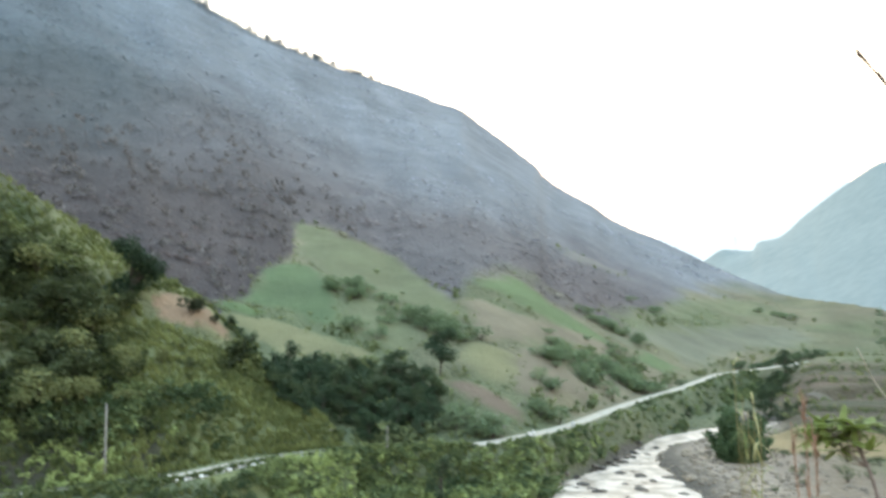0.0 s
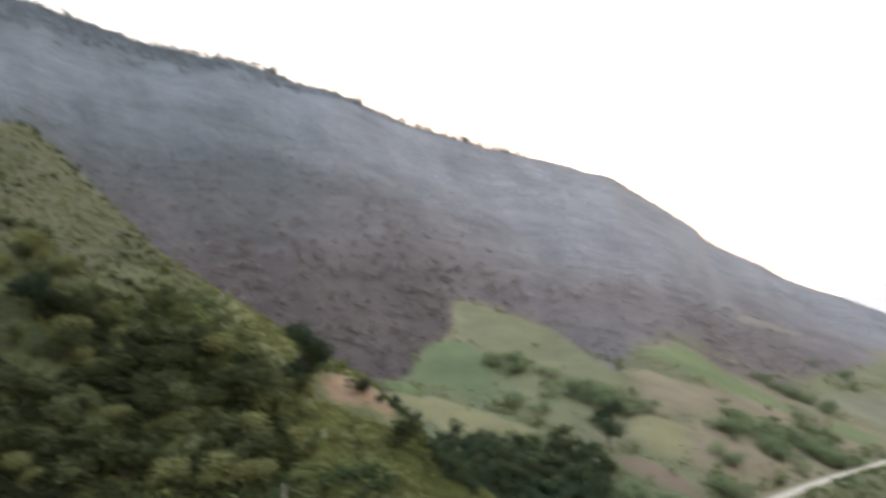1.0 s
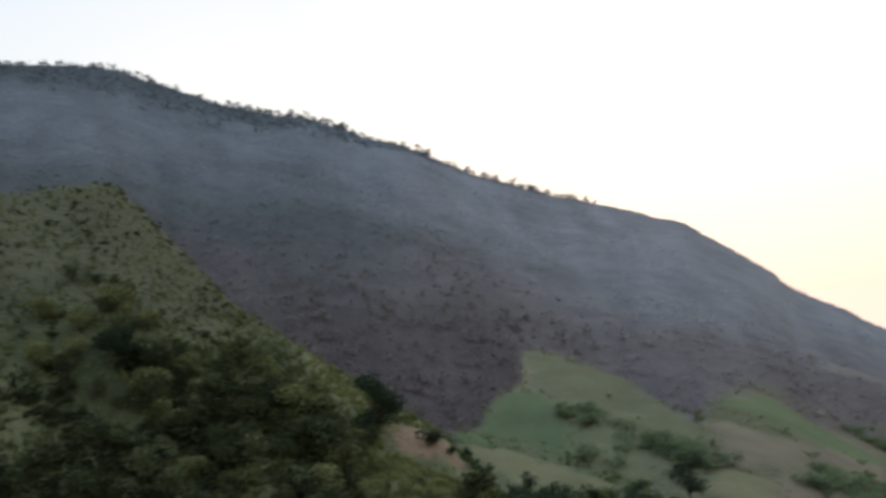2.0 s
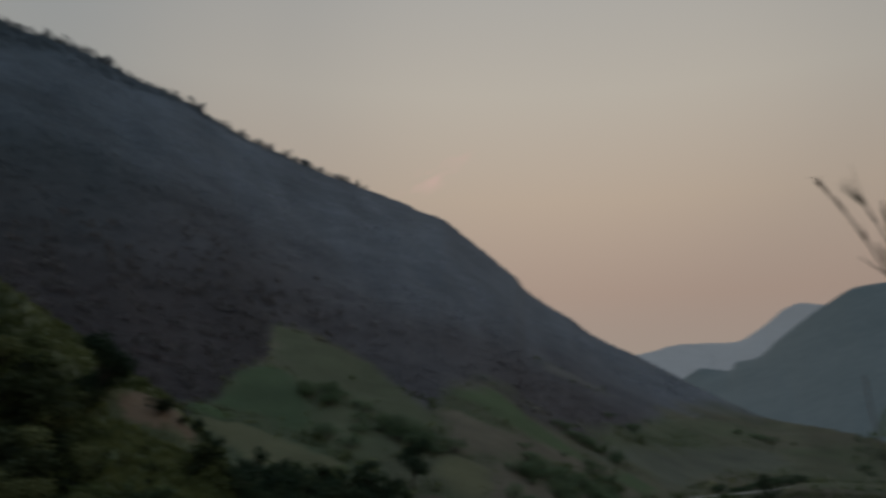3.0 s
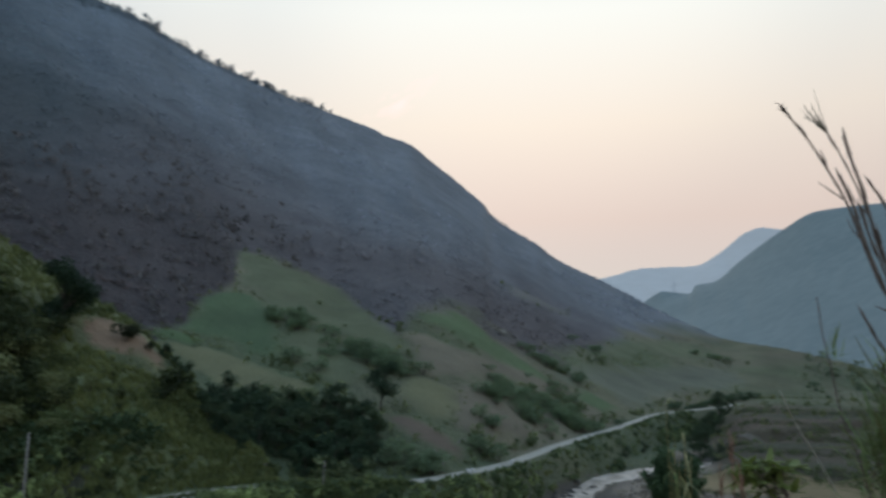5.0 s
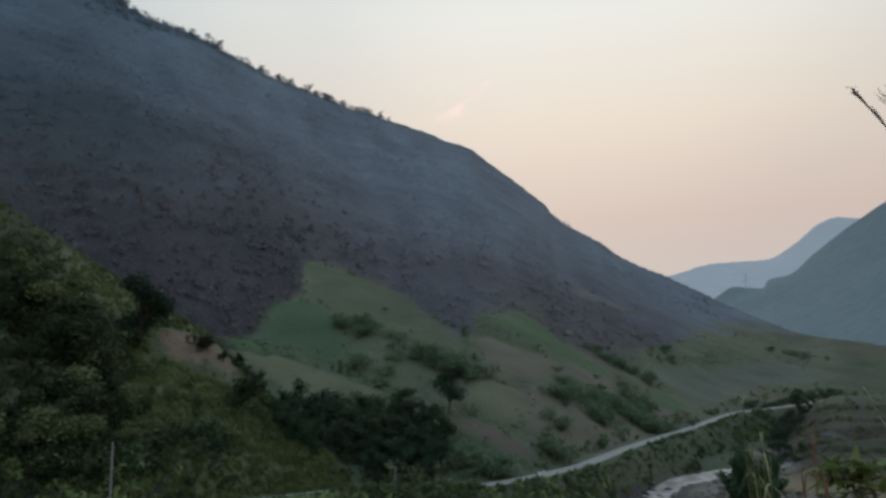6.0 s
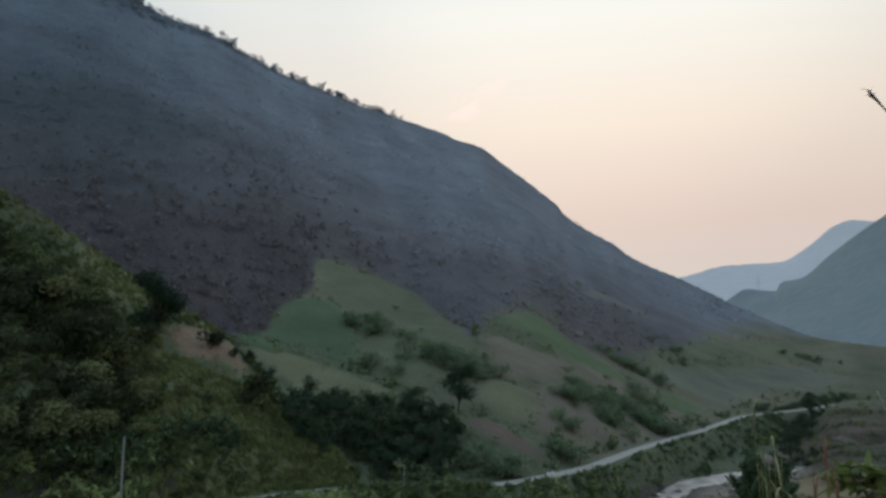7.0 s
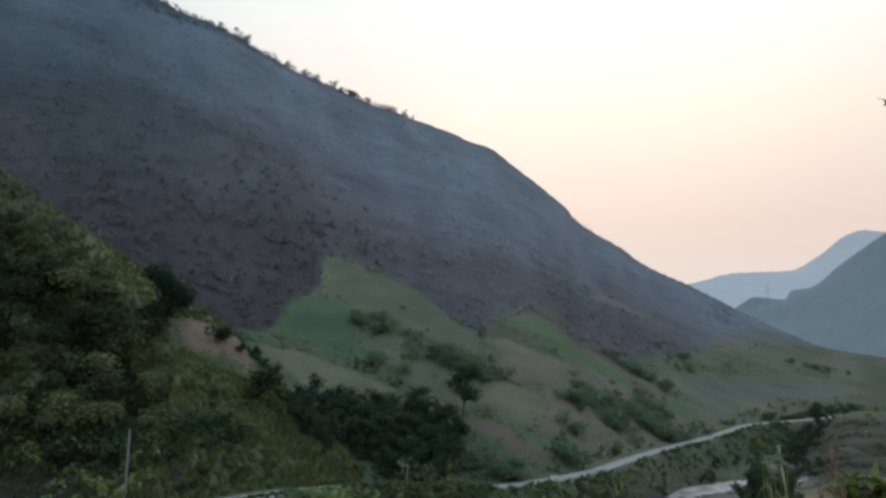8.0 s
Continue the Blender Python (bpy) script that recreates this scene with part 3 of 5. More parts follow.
# ---------------------------------------------------------------- fields on the slopes
from mathutils.geometry import delaunay_2d_cdt

FIELD = material("field_cover", (1.14, 1.13, 1.12), (0.84, 0.85, 0.86), scale=0.12, fine=14, bump=0.3, attr="cover")
# crop greens are kept dull, with the haze over the slopes included
PALE, VIVID, DRY = (0.126, 0.139, 0.075), (0.088, 0.127, 0.06), (0.168, 0.164, 0.085)
SOIL, SCAR, STRAWFIELD, TILLED, RED = (0.25, 0.172, 0.112), (0.165, 0.155, 0.135), (0.26, 0.2, 0.105), (0.168, 0.144, 0.098), (0.15, 0.112, 0.082)
FRESH = (0.096, 0.137, 0.06)

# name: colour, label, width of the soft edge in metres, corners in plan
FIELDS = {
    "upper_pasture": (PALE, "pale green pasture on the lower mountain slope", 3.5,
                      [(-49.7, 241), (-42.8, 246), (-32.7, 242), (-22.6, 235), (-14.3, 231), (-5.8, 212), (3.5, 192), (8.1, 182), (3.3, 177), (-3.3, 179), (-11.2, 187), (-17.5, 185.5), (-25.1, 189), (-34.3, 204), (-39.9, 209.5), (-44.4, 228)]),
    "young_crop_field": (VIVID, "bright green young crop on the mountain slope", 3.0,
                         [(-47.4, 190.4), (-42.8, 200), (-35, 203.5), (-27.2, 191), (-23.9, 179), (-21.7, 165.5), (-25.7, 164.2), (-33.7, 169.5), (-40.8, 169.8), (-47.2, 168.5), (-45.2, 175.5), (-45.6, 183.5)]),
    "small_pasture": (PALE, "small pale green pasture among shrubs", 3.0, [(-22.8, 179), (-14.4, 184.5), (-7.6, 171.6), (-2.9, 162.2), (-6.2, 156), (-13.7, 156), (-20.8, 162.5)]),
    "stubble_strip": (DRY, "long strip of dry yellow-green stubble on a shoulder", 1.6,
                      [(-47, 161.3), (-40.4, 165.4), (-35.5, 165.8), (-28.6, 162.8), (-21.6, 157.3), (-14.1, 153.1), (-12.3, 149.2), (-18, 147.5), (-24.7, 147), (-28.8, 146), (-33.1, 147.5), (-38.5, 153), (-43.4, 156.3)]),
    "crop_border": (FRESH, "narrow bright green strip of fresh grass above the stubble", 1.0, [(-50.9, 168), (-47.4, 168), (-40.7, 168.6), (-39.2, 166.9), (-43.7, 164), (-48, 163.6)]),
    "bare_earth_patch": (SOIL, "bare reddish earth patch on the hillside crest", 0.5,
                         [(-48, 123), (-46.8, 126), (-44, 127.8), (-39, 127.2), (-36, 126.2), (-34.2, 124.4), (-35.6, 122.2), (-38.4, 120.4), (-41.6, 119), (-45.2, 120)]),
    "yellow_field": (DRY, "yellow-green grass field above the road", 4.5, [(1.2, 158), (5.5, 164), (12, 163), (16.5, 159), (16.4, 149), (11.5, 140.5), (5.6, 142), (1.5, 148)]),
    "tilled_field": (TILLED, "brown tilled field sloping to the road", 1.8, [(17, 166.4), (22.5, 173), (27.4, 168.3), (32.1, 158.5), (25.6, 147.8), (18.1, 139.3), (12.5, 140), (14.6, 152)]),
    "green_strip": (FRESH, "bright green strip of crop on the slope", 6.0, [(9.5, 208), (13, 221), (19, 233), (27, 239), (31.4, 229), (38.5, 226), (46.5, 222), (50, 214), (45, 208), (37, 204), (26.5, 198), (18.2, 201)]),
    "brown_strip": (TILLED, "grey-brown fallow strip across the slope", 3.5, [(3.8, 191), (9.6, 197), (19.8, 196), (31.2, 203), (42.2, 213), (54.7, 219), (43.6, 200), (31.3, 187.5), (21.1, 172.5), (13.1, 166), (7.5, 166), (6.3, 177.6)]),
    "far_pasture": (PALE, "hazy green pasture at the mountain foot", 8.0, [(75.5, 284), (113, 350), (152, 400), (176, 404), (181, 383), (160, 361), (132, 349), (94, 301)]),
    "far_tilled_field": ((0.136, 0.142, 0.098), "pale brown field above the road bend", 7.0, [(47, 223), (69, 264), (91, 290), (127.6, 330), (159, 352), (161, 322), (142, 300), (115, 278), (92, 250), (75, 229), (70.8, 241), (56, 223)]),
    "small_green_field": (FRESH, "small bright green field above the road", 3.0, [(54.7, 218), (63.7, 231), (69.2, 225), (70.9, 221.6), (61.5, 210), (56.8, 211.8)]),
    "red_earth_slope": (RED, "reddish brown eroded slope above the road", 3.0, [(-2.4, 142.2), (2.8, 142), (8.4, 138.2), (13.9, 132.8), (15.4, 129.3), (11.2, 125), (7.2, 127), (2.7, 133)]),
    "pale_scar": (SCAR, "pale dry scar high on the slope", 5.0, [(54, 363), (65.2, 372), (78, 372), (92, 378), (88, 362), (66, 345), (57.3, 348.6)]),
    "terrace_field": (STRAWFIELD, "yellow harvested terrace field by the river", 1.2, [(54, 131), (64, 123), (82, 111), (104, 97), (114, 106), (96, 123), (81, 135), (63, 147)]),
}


def field(name, colour, label, soft, corners):
    """A crop sheet that follows the slope and thins out into the wild grass along its uneven edge."""
    n = len(corners)
    c = np.array(corners, float)
    edge = []
    for i in range(n):
        p0, p1, p2, p3 = c[i - 1], c[i], c[(i + 1) % n], c[(i + 2) % n]
        m = max(3, int(np.hypot(*(p2 - p1)) / 1.2))
        for t in np.linspace(0, 1, m, endpoint=False):
            edge.append(0.5 * (2 * p1 + (p2 - p0) * t + (2 * p0 - 5 * p1 + 4 * p2 - p3) * t * t + (3 * p1 - p0 - 3 * p2 + p3) * t ** 3))
    e = np.array(edge)
    jit = np.stack([fbm(e[:, 0] / 5, e[:, 1] / 5, 3, 71), fbm(e[:, 0] / 5, e[:, 1] / 5, 3, 77)], 1)
    e = e + jit * max(1.6, 0.016 * np.hypot(*c.mean(0)))
    lo, hi = e.min(0), e.max(0)
    step = max(1.5, np.hypot(*c.mean(0)) * 0.009)
    gx, gy = np.meshgrid(np.arange(lo[0], hi[0], step), np.arange(lo[1], hi[1], step))
    gx = gx + rng.uniform(-0.3, 0.3, gx.shape) * step
    gy = gy + rng.uniform(-0.3, 0.3, gy.shape) * step
    gx, gy = gx.ravel(), gy.ravel()
    poly = [tuple(v) for v in e]
    ins = inside(gx, gy, poly)
    pts = [Vector(p) for p in e] + [Vector(p) for p in zip(gx[ins], gy[ins])]
    v, _, f, _, _, _ = delaunay_2d_cdt(pts, [], [list(range(len(e)))], 1, 0.05)
    xy = np.array([tuple(p) for p in v])
    z, _ = land(xy[:, 0], xy[:, 1])
    near = np.min(np.hypot(xy[:, None, 0] - e[None, :, 0], xy[:, None, 1] - e[None, :, 1]), axis=1)
    z = z + 0.04 + 0.3 * step01(0.0, 2.0, near) + 0.1 * fbm(xy[:, 0] / 2, xy[:, 1] / 2, 2, 81) * (near > 0.5)
    thick = step01(0.0, 1.0, near / soft + 0.55 * fbm(xy[:, 0] / 4, xy[:, 1] / 4, 3, 83) * (near > 0))[:, None]
    patchy = 1 + 0.28 * fbm(xy[:, 0] / 13, xy[:, 1] / 13, 3, 85)[:, None]
    tint = mix(cover(xy[:, 0], xy[:, 1], z), np.array(colour)[None, :] * patchy, 0.92 * thick)
    me = bpy.data.meshes.new(name)
    me.from_pydata(np.concatenate([xy, z[:, None]], 1).tolist(), [], f)
    me.polygons.foreach_set("use_smooth", np.ones(len(me.polygons), bool))
    me.materials.append(FIELD)
    colour_attribute(me, "cover", tint)
    return tagged(new(name, me), label, "field", kind="structure")


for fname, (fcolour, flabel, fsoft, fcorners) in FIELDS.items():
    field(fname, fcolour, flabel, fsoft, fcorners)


def in_fields(x, y):
    r = np.zeros(np.shape(x), bool)
    for _, (_, _, _, c) in FIELDS.items():
        r |= inside(x, y, c)
    return r


# ---------------------------------------------------------------- road, paths and river
CONCRETE = material("road_concrete", (0.44, 0.415, 0.34), (0.31, 0.288, 0.232), scale=0.5, fine=10, rough=0.85, bump=0.15)
TRACK = material("trodden_earth", (0.19, 0.175, 0.14), (0.14, 0.128, 0.1), scale=0.6, fine=8, bump=0.3)


def ribbon(name, label, line, half, mat, lift, category, thick=0.25, wobble=0.0, follow=True, kind="structure"):
    """A strip with thickness along a plan line."""
    p = np.array(line, float)
    t = np.gradient(p[:, :2], axis=0)
    t /= np.linalg.norm(t, axis=1, keepdims=True)
    nrm = np.stack([-t[:, 1], t[:, 0]], 1)
    h = np.broadcast_to(half, (len(p),))
    cols = []
    for k in (-1.0, -0.97, -0.4, 0.4, 0.97, 1.0):
        w = h * (1 + wobble * fbm(p[:, 0] / 3 + k * 9, p[:, 1] / 3, 2, 91))
        q = p[:, :2] + nrm * (w * k)[:, None]
        z = (land(q[:, 0], q[:, 1])[0] if follow else p[:, 2]) + (lift if abs(k) < 0.99 else lift - thick)
        cols.append(np.concatenate([q, z[:, None]], 1))
    v = np.stack(cols, 1)
    n, m = v.shape[:2]
    i = np.arange(n * m).reshape(n, m)
    f = np.stack([i[:-1, :-1], i[:-1, 1:], i[1:, 1:], i[1:, :-1]], -1).reshape(-1, 4)
    return tagged(new(name, mesh_of(name, v.reshape(-1, 3), f, mat)), label, category, kind=kind)


ribbon("road", "pale concrete valley road along the mountain foot", ROAD, 1.35, CONCRETE, 0.12, "road", 0.5, 0.03, follow=False)
ribbon("footpath", "narrow trodden path up the slope", round_line([(9.5, 119.5), (8.6, 122), (9.9, 124), (8.9, 127), (10.6, 130), (12.5, 132), (14.5, 136)]), 0.2, TRACK, 0.12, "path", 0.2, 0.3)
ribbon("footpath", "steep light track down to the road", round_line([(-17, 115), (-15, 111.5), (-13.5, 109.5), (-10.5, 108.8)]), 0.4, TRACK, 0.15, "path", 0.2, 0.3)

ribbon("terrace_path", "pale trodden path along a terrace edge", round_line([(84, 182.5), (95, 180.2), (104, 178.4), (113, 176.6), (126, 173.5)]), 0.55, TRACK, 0.12, "path", 0.2, 0.3)

WATER = bpy.data.materials.new("river_water")
WATER.use_nodes = True
n_, l_ = WATER.node_tree.nodes, WATER.node_tree.links
wb = n_["Principled BSDF"]
wb.inputs["Specular IOR Level"].default_value = 0.22
geo = n_.new("ShaderNodeNewGeometry")
fo, fo2 = n_.new("ShaderNodeTexNoise"), n_.new("ShaderNodeTexNoise")
fo.inputs["Scale"].default_value, fo.inputs["Detail"].default_value = 0.35, 8
fo2.inputs["Scale"].default_value, fo2.inputs["Detail"].default_value = 2.2, 4
l_.new(geo.outputs["Position"], fo.inputs["Vector"])
l_.new(geo.outputs["Position"], fo2.inputs["Vector"])
foam = n_.new("ShaderNodeMapRange")
foam.inputs["From Min"].default_value, foam.inputs["From Max"].default_value = 0.40, 0.58
l_.new(fo.outputs["Fac"], foam.inputs["Value"])
wm = n_.new("ShaderNodeMix")
wm.data_type = "RGBA"
wm.inputs["A"].default_value, wm.inputs["B"].default_value = (0.27, 0.228, 0.178, 1), (0.6, 0.52, 0.43, 1)
l_.new(foam.outputs["Result"], wm.inputs["Factor"])
l_.new(wm.outputs["Result"], wb.inputs["Base Color"])
wr = n_.new("ShaderNodeMapRange")
wr.inputs["To Min"].default_value, wr.inputs["To Max"].default_value = 0.38, 0.8
l_.new(foam.outputs["Result"], wr.inputs["Value"])
l_.new(wr.outputs["Result"], wb.inputs["Roughness"])
wbp = n_.new("ShaderNodeBump")
wbp.inputs["Strength"].default_value, wbp.inputs["Distance"].default_value = 0.5, 0.25
l_.new(fo2.outputs["Fac"], wbp.inputs["Height"])
l_.new(wbp.outputs["Normal"], wb.inputs["Normal"])
rv = np.array(round_line(RIVER, 4))
ribbon("river", "shallow river with white rapids over stones", np.stack([rv[:, 0], rv[:, 1], np.zeros(len(rv))], 1), rv[:, 2] + 0.6, WATER, 0.0, "river", 0.4, 0.25, follow=False)

# ---------------------------------------------------------------- single trees and bushes
tree("lone_tree", -0.1, 143.4, 9.3, 6.4, "lone dark green tree on the slope above the road", 4, bare=0.32, lobes=16, leaves=2900, leaf=0.42, tone=(0.9, 0.95, 1.0))
tree("hillside_tree", -49.2, 120.4, 11.5, 8.2, "large dark tree on the crest of the green hillside", 6, bare=0.08, lobes=26, leaves=4600, leaf=0.5, tone=(0.62, 0.7, 0.7))
tree("round_tree", -90.2, 107.4, 8.6, 8.4, "round dark tree on the steep hillside", 8, bare=0.0, lobes=16, leaves=3600, leaf=0.6, tone=(0.5, 0.56, 0.56))
tree("umbrella_tree", -8.0, 133.0, 8.0, 5.4, "flat-topped tree at the edge of the gully wood", 11, bare=0.5, lobes=9, leaves=1200, leaf=0.4, flatness=0.5)
tree("pointed_tree", -0.3, 97.0, 7.5, 3.4, "narrow dark tree on the verge below the road", 13, bare=0.05, lobes=12, leaves=1300, leaf=0.3)
shrub("lone_bush", -40.8, 122.8, 3.2, 4.6, "dark round bush on the bare earth patch", 14, 620, 0.5, LEAF_DARK, (0.75, 0.62, 0.6))
shrub("small_bush", -37.3, 124.2, 1.9, 1.7, "small dark bush on the bare earth patch", 16, 260, 0.34, LEAF_DARK, (0.8, 0.7, 0.65))

# taller bushes that stand out on the hillside
HB = "tall bushes on the steep hillside"
hk = [shrub("hillside_bush", -60.0, 112.0, 3.8, 5.0, "tall dark green bush on the steep hillside", 17, 560, 0.5, LEAF, (0.42, 0.46, 0.36), HB),
      shrub("hillside_bush", -70.0, 100.0, 3.2, 4.6, "tall light green bush on the steep hillside", 18, 520, 0.46, LEAF, (1.35, 1.28, 1.0), HB),
      shrub("hillside_bush", -56.0, 102.0, 3.2, 3.2, "tall olive green bush on the steep hillside", 19, 420, 0.40, LEAF, (0.8, 0.85, 0.75), HB)]
rh = random.Random(9)
for _ in range(130):
    ha = rh.uniform(-46, -17)
    hr0, hr1 = 106.5, float(spur_crest(np.array(ha))[0])
    hr = hr0 + (hr1 - hr0) * rh.uniform(0.08, 0.6)
    hx, hy = (hr * math.sin(radians(ha)), hr * math.cos(radians(ha)))
    if math.hypot(hx + 40.5, hy - 122) < 10.5:
        continue
    copy_thing(rh.choice(hk), pose(hx, hy, ground_z(hx, hy), 0, 0, rh.uniform(0, 360)) @ Matrix.Scale(rh.uniform(0.6, 1.6) * (0.4 if -22 < ha < -14.5 and hr > 107 else 0.7 if ha > -24 else 1.0), 4))

# wood in the gully between the hillside and the stubble strip
GULLY = "trees of the gully wood"
kinds = [tree("gully_tree", -28.0, 138.0, 6.5, 5.0, "dark green leafy tree crowded in the gully wood", 21, 0.03, 13, 840, 0.5, group=GULLY, tone=(1.0, 1.05, 1.1)),
         tree("gully_tree", -21.0, 133.0, 5.6, 4.6, "dark green leafy tree crowded in the gully wood", 22, 0.03, 13, 800, 0.5, group=GULLY, tone=(0.85, 0.95, 0.95)),
         tree("gully_tree", -13.0, 124.0, 6.8, 5.2, "dark green leafy tree crowded in the gully wood", 23, 0.03, 13, 840, 0.5, group=GULLY, tone=(1.2, 1.15, 1.05))]
wood_edge = [(-33.5, 123), (-32, 139.5), (-27, 143.5), (-18, 143.5), (-8, 143), (-3, 138), (0.8, 124), (0.5, 114.5), (-7, 114), (-11, 114), (-15, 116.5), (-19, 121), (-23, 126), (-28, 128), (-31, 120.5)]
rw = random.Random(4)
placed = [(-28, 138), (-21, 133), (-13, 124), (-8, 133)]
while len(placed) < 112:
    px, py = rw.uniform(-36.5, -1), rw.uniform(114, 146)
    if inside(np.array(px), np.array(py), wood_edge) and min(math.hypot(px - a, py - b) for a, b in placed) > 1.5:
        placed.append((px, py))
        s = rw.uniform(0.45, 0.9) * (0.62 if py > 137 else 0.66 if px < -28 else 1)
        copy_thing(rw.choice(kinds), pose(px, py, ground_z(px, py), 0, 0, rw.uniform(0, 360)) @ Matrix.Scale(s, 4))

# its edge climbs the crest of the near hillside
for _ in range(44):
    wa = rw.uniform(-15.9, -10.0)
    wr = float(spur_crest(np.array(wa))[0]) - rw.uniform(-2.5, 3.5)
    px, py = (float(v) for v in polar(wa, wr))
    copy_thing(rw.choice(kinds), pose(px, py, ground_z(px, py), 0, 0, rw.uniform(0, 360)) @ Matrix.Scale(rw.uniform(0.34, 0.66) * (0.62 if wa < -13 else 1.0), 4))

# shrubs between the fields
MID = "shrubs between the slope fields"
# dark leaves raised to a greyer tone that stands in for haze
sk = [shrub("slope_shrub", -21.0, 187.0, 3.6, 4.2, "grey-green shrub between the slope fields", 31, 230, 0.5, LEAF_DARK, (3.1, 2.85, 2.9), MID),
      shrub("slope_shrub", 3.0, 165.5, 4.0, 4.4, "grey-green shrub between the slope fields", 32, 240, 0.5, LEAF_DARK, (2.7, 2.5, 2.6), MID)]
for cx, cy, wx, wy, n in ((-20.5, 187, 7, 5, 18), (-4, 173, 7, 5, 16), (3, 166, 5.5, 4, 14), (29, 177, 4, 9, 10), (38, 182, 6, 7, 10), (46, 187, 5, 6, 7), (-16, 163, 4, 2, 4), (47, 206, 6, 5, 8), (22, 148, 5, 3, 4), (84, 300, 9, 9, 7), (24, 167, 3, 5, 9), (33, 174, 5, 6, 14), (43, 181, 5, 4, 12), (49, 181, 5, 4, 9), (34, 164, 4, 4, 8), (16.5, 133, 2.5, 2, 5), (48, 234, 4, 4, 9), (54, 238, 4, 4, 9), (59, 234, 4, 4, 8), (-8, 176, 7, 4, 8), (1.5, 122, 4, 4, 9), (6.5, 118.5, 4, 3, 8), (161, 374, 9, 3, 5), (170, 369, 9, 3, 5)):
    for _ in range(n):
        px, py = cx + rw.gauss(0, 0.5) * wx, cy + rw.gauss(0, 0.5) * wy
        copy_thing(rw.choice(sk), pose(px, py, ground_z(px, py), 0, 0, rw.uniform(0, 360)) @ Matrix.Diagonal((rw.uniform(0.6, 1.5), rw.uniform(0.6, 1.5), rw.uniform(0.4, 1.0), 1)))

# trees by the road and the river
BANK = "trees along the far road and river bank"
bk = [tree("bank_tree", 109.7, 241.8, 9.5, 5.0, "dark tree beside the far end of the road", 41, 0.08, 12, 1000, 0.5, group=BANK),
      tree("bank_tree", 97.0, 222.0, 6.5, 5.0, "dark bushy tree on the river bank", 42, 0.05, 11, 900, 0.45, group=BANK)]
for px, py, s in ((101, 228, 0.8), (92, 212, 0.9), (88, 204, 0.8), (83, 196, 1.0), (80, 188, 0.9), (75, 180, 0.9), (73, 172, 0.75), (68, 168, 0.7), (115, 247, 0.55), (122, 258, 0.5), (62, 178, 0.5), (55, 170, 0.45), (130, 265, 0.5),
                  (64.6, 157, 0.6), (71, 161.5, 0.55), (74, 164, 0.6), (77.5, 166.5, 0.6), (81, 169, 0.55), (85, 172, 0.6), (77, 178, 1.0), (91, 201, 0.9), (113, 250, 1.0), (105, 236, 0.7)):
    copy_thing(bk[1], pose(px, py, ground_z(px, py), 0, 0, rw.uniform(0, 360)) @ Matrix.Scale(s, 4))

# hedge of low bushes above the far end of the road
FARHEDGE = "bushes of the hedge above the far road"
fh = shrub("roadside_bush", 60.5, 192.0, 2.0, 3.2, "low dark bush in the hedge above the road", 44, 240, 0.4, LEAF_DARK, (1.7, 1.65, 1.7), FARHEDGE)
for q0 in np.array(ROAD)[13 * 8:]:
    for _ in range(2):
        px, py = q0[0] - 3.2 + rw.uniform(-1.5, 1.5), q0[1] + 4.4 + rw.uniform(-1.2, 1.8)
        copy_thing(fh, pose(px, py, ground_z(px, py), 0, 0, rw.uniform(0, 360)) @ Matrix.Diagonal((rw.uniform(0.7, 1.2), rw.uniform(0.7, 1.2), rw.uniform(0.6, 1.2), 1)))

# low shrubs along the terrace field and on the sand
SAND = "low shrubs on the sandy river bank"
ss = shrub("sandbank_shrub", 50.6, 109.4, 1.7, 2.4, "low grey-green shrub on the sandy bank", 45, 260, 0.2, LEAF, (0.7, 0.8, 0.7), SAND)
for px, py, s in ((55.9, 106.2, 1.3), (43.5, 100.8, 0.7), (60, 108, 0.8), (49, 104.5, 0.6), (66, 104, 0.9), (58, 112.5, 0.7), (53, 113, 0.8)):
    copy_thing(ss, pose(px, py, ground_z(px, py), 0, 0, rw.uniform(0, 360)) @ Matrix.Scale(s, 4))
HEDGE = "shrubs of the hedge below the terrace field"
hs = shrub("hedge_shrub", 54.0, 125.6, 1.5, 2.8, "dark green shrub in the hedge below a field", 46, 240, 0.24, LEAF_DARK, (1.0, 1.0, 0.9), HEDGE)
for j in range(17):
    px, py = 56.0 + j * 2.2 + rw.uniform(-0.5, 0.5), 124.6 - j * 1.62 + rw.uniform(-0.5, 0.5)
    copy_thing(hs, pose(px, py, ground_z(px, py), 0, 0, rw.uniform(0, 360)) @ Matrix.Scale(rw.uniform(0.6, 1.1), 4))

# bamboo-like clump on the gravel bank
root = thing("bamboo_clump", 47.9, 123.2, "dark green bamboo clump with drooping tops on the gravel bank", "bamboo")
rb = np.random.default_rng(51)
culms, pts = Pile(), []
for j in range(34):
    a, lean, q0 = rb.uniform(0, 6.28), rb.uniform(0.3, 2.0), rb.uniform(0.2, 3.5)
    h = rb.uniform(5.5, 10.0) * (1.1 - 0.15 * q0)
    k = np.linspace(0, 1, 6)[:, None]
    line = np.concatenate([np.cos(a) * (q0 + lean * k ** 2), np.sin(a) * (q0 + lean * k ** 2), -0.2 + h * (k - 0.12 * k ** 3)], 1)
    culms.tube(line, np.linspace(0.06, 0.015, 6), 5)
    m = 400
    t = rb.uniform(0.0, 1, m)
    base = np.stack([np.interp(t, k[:, 0], line[:, q]) for q in range(3)], 1)
    pts.append(base + rb.normal(0, 0.45, (m, 3)) * [1, 1, 0.7])
part("culms", culms.mesh("culms", BARK), root)
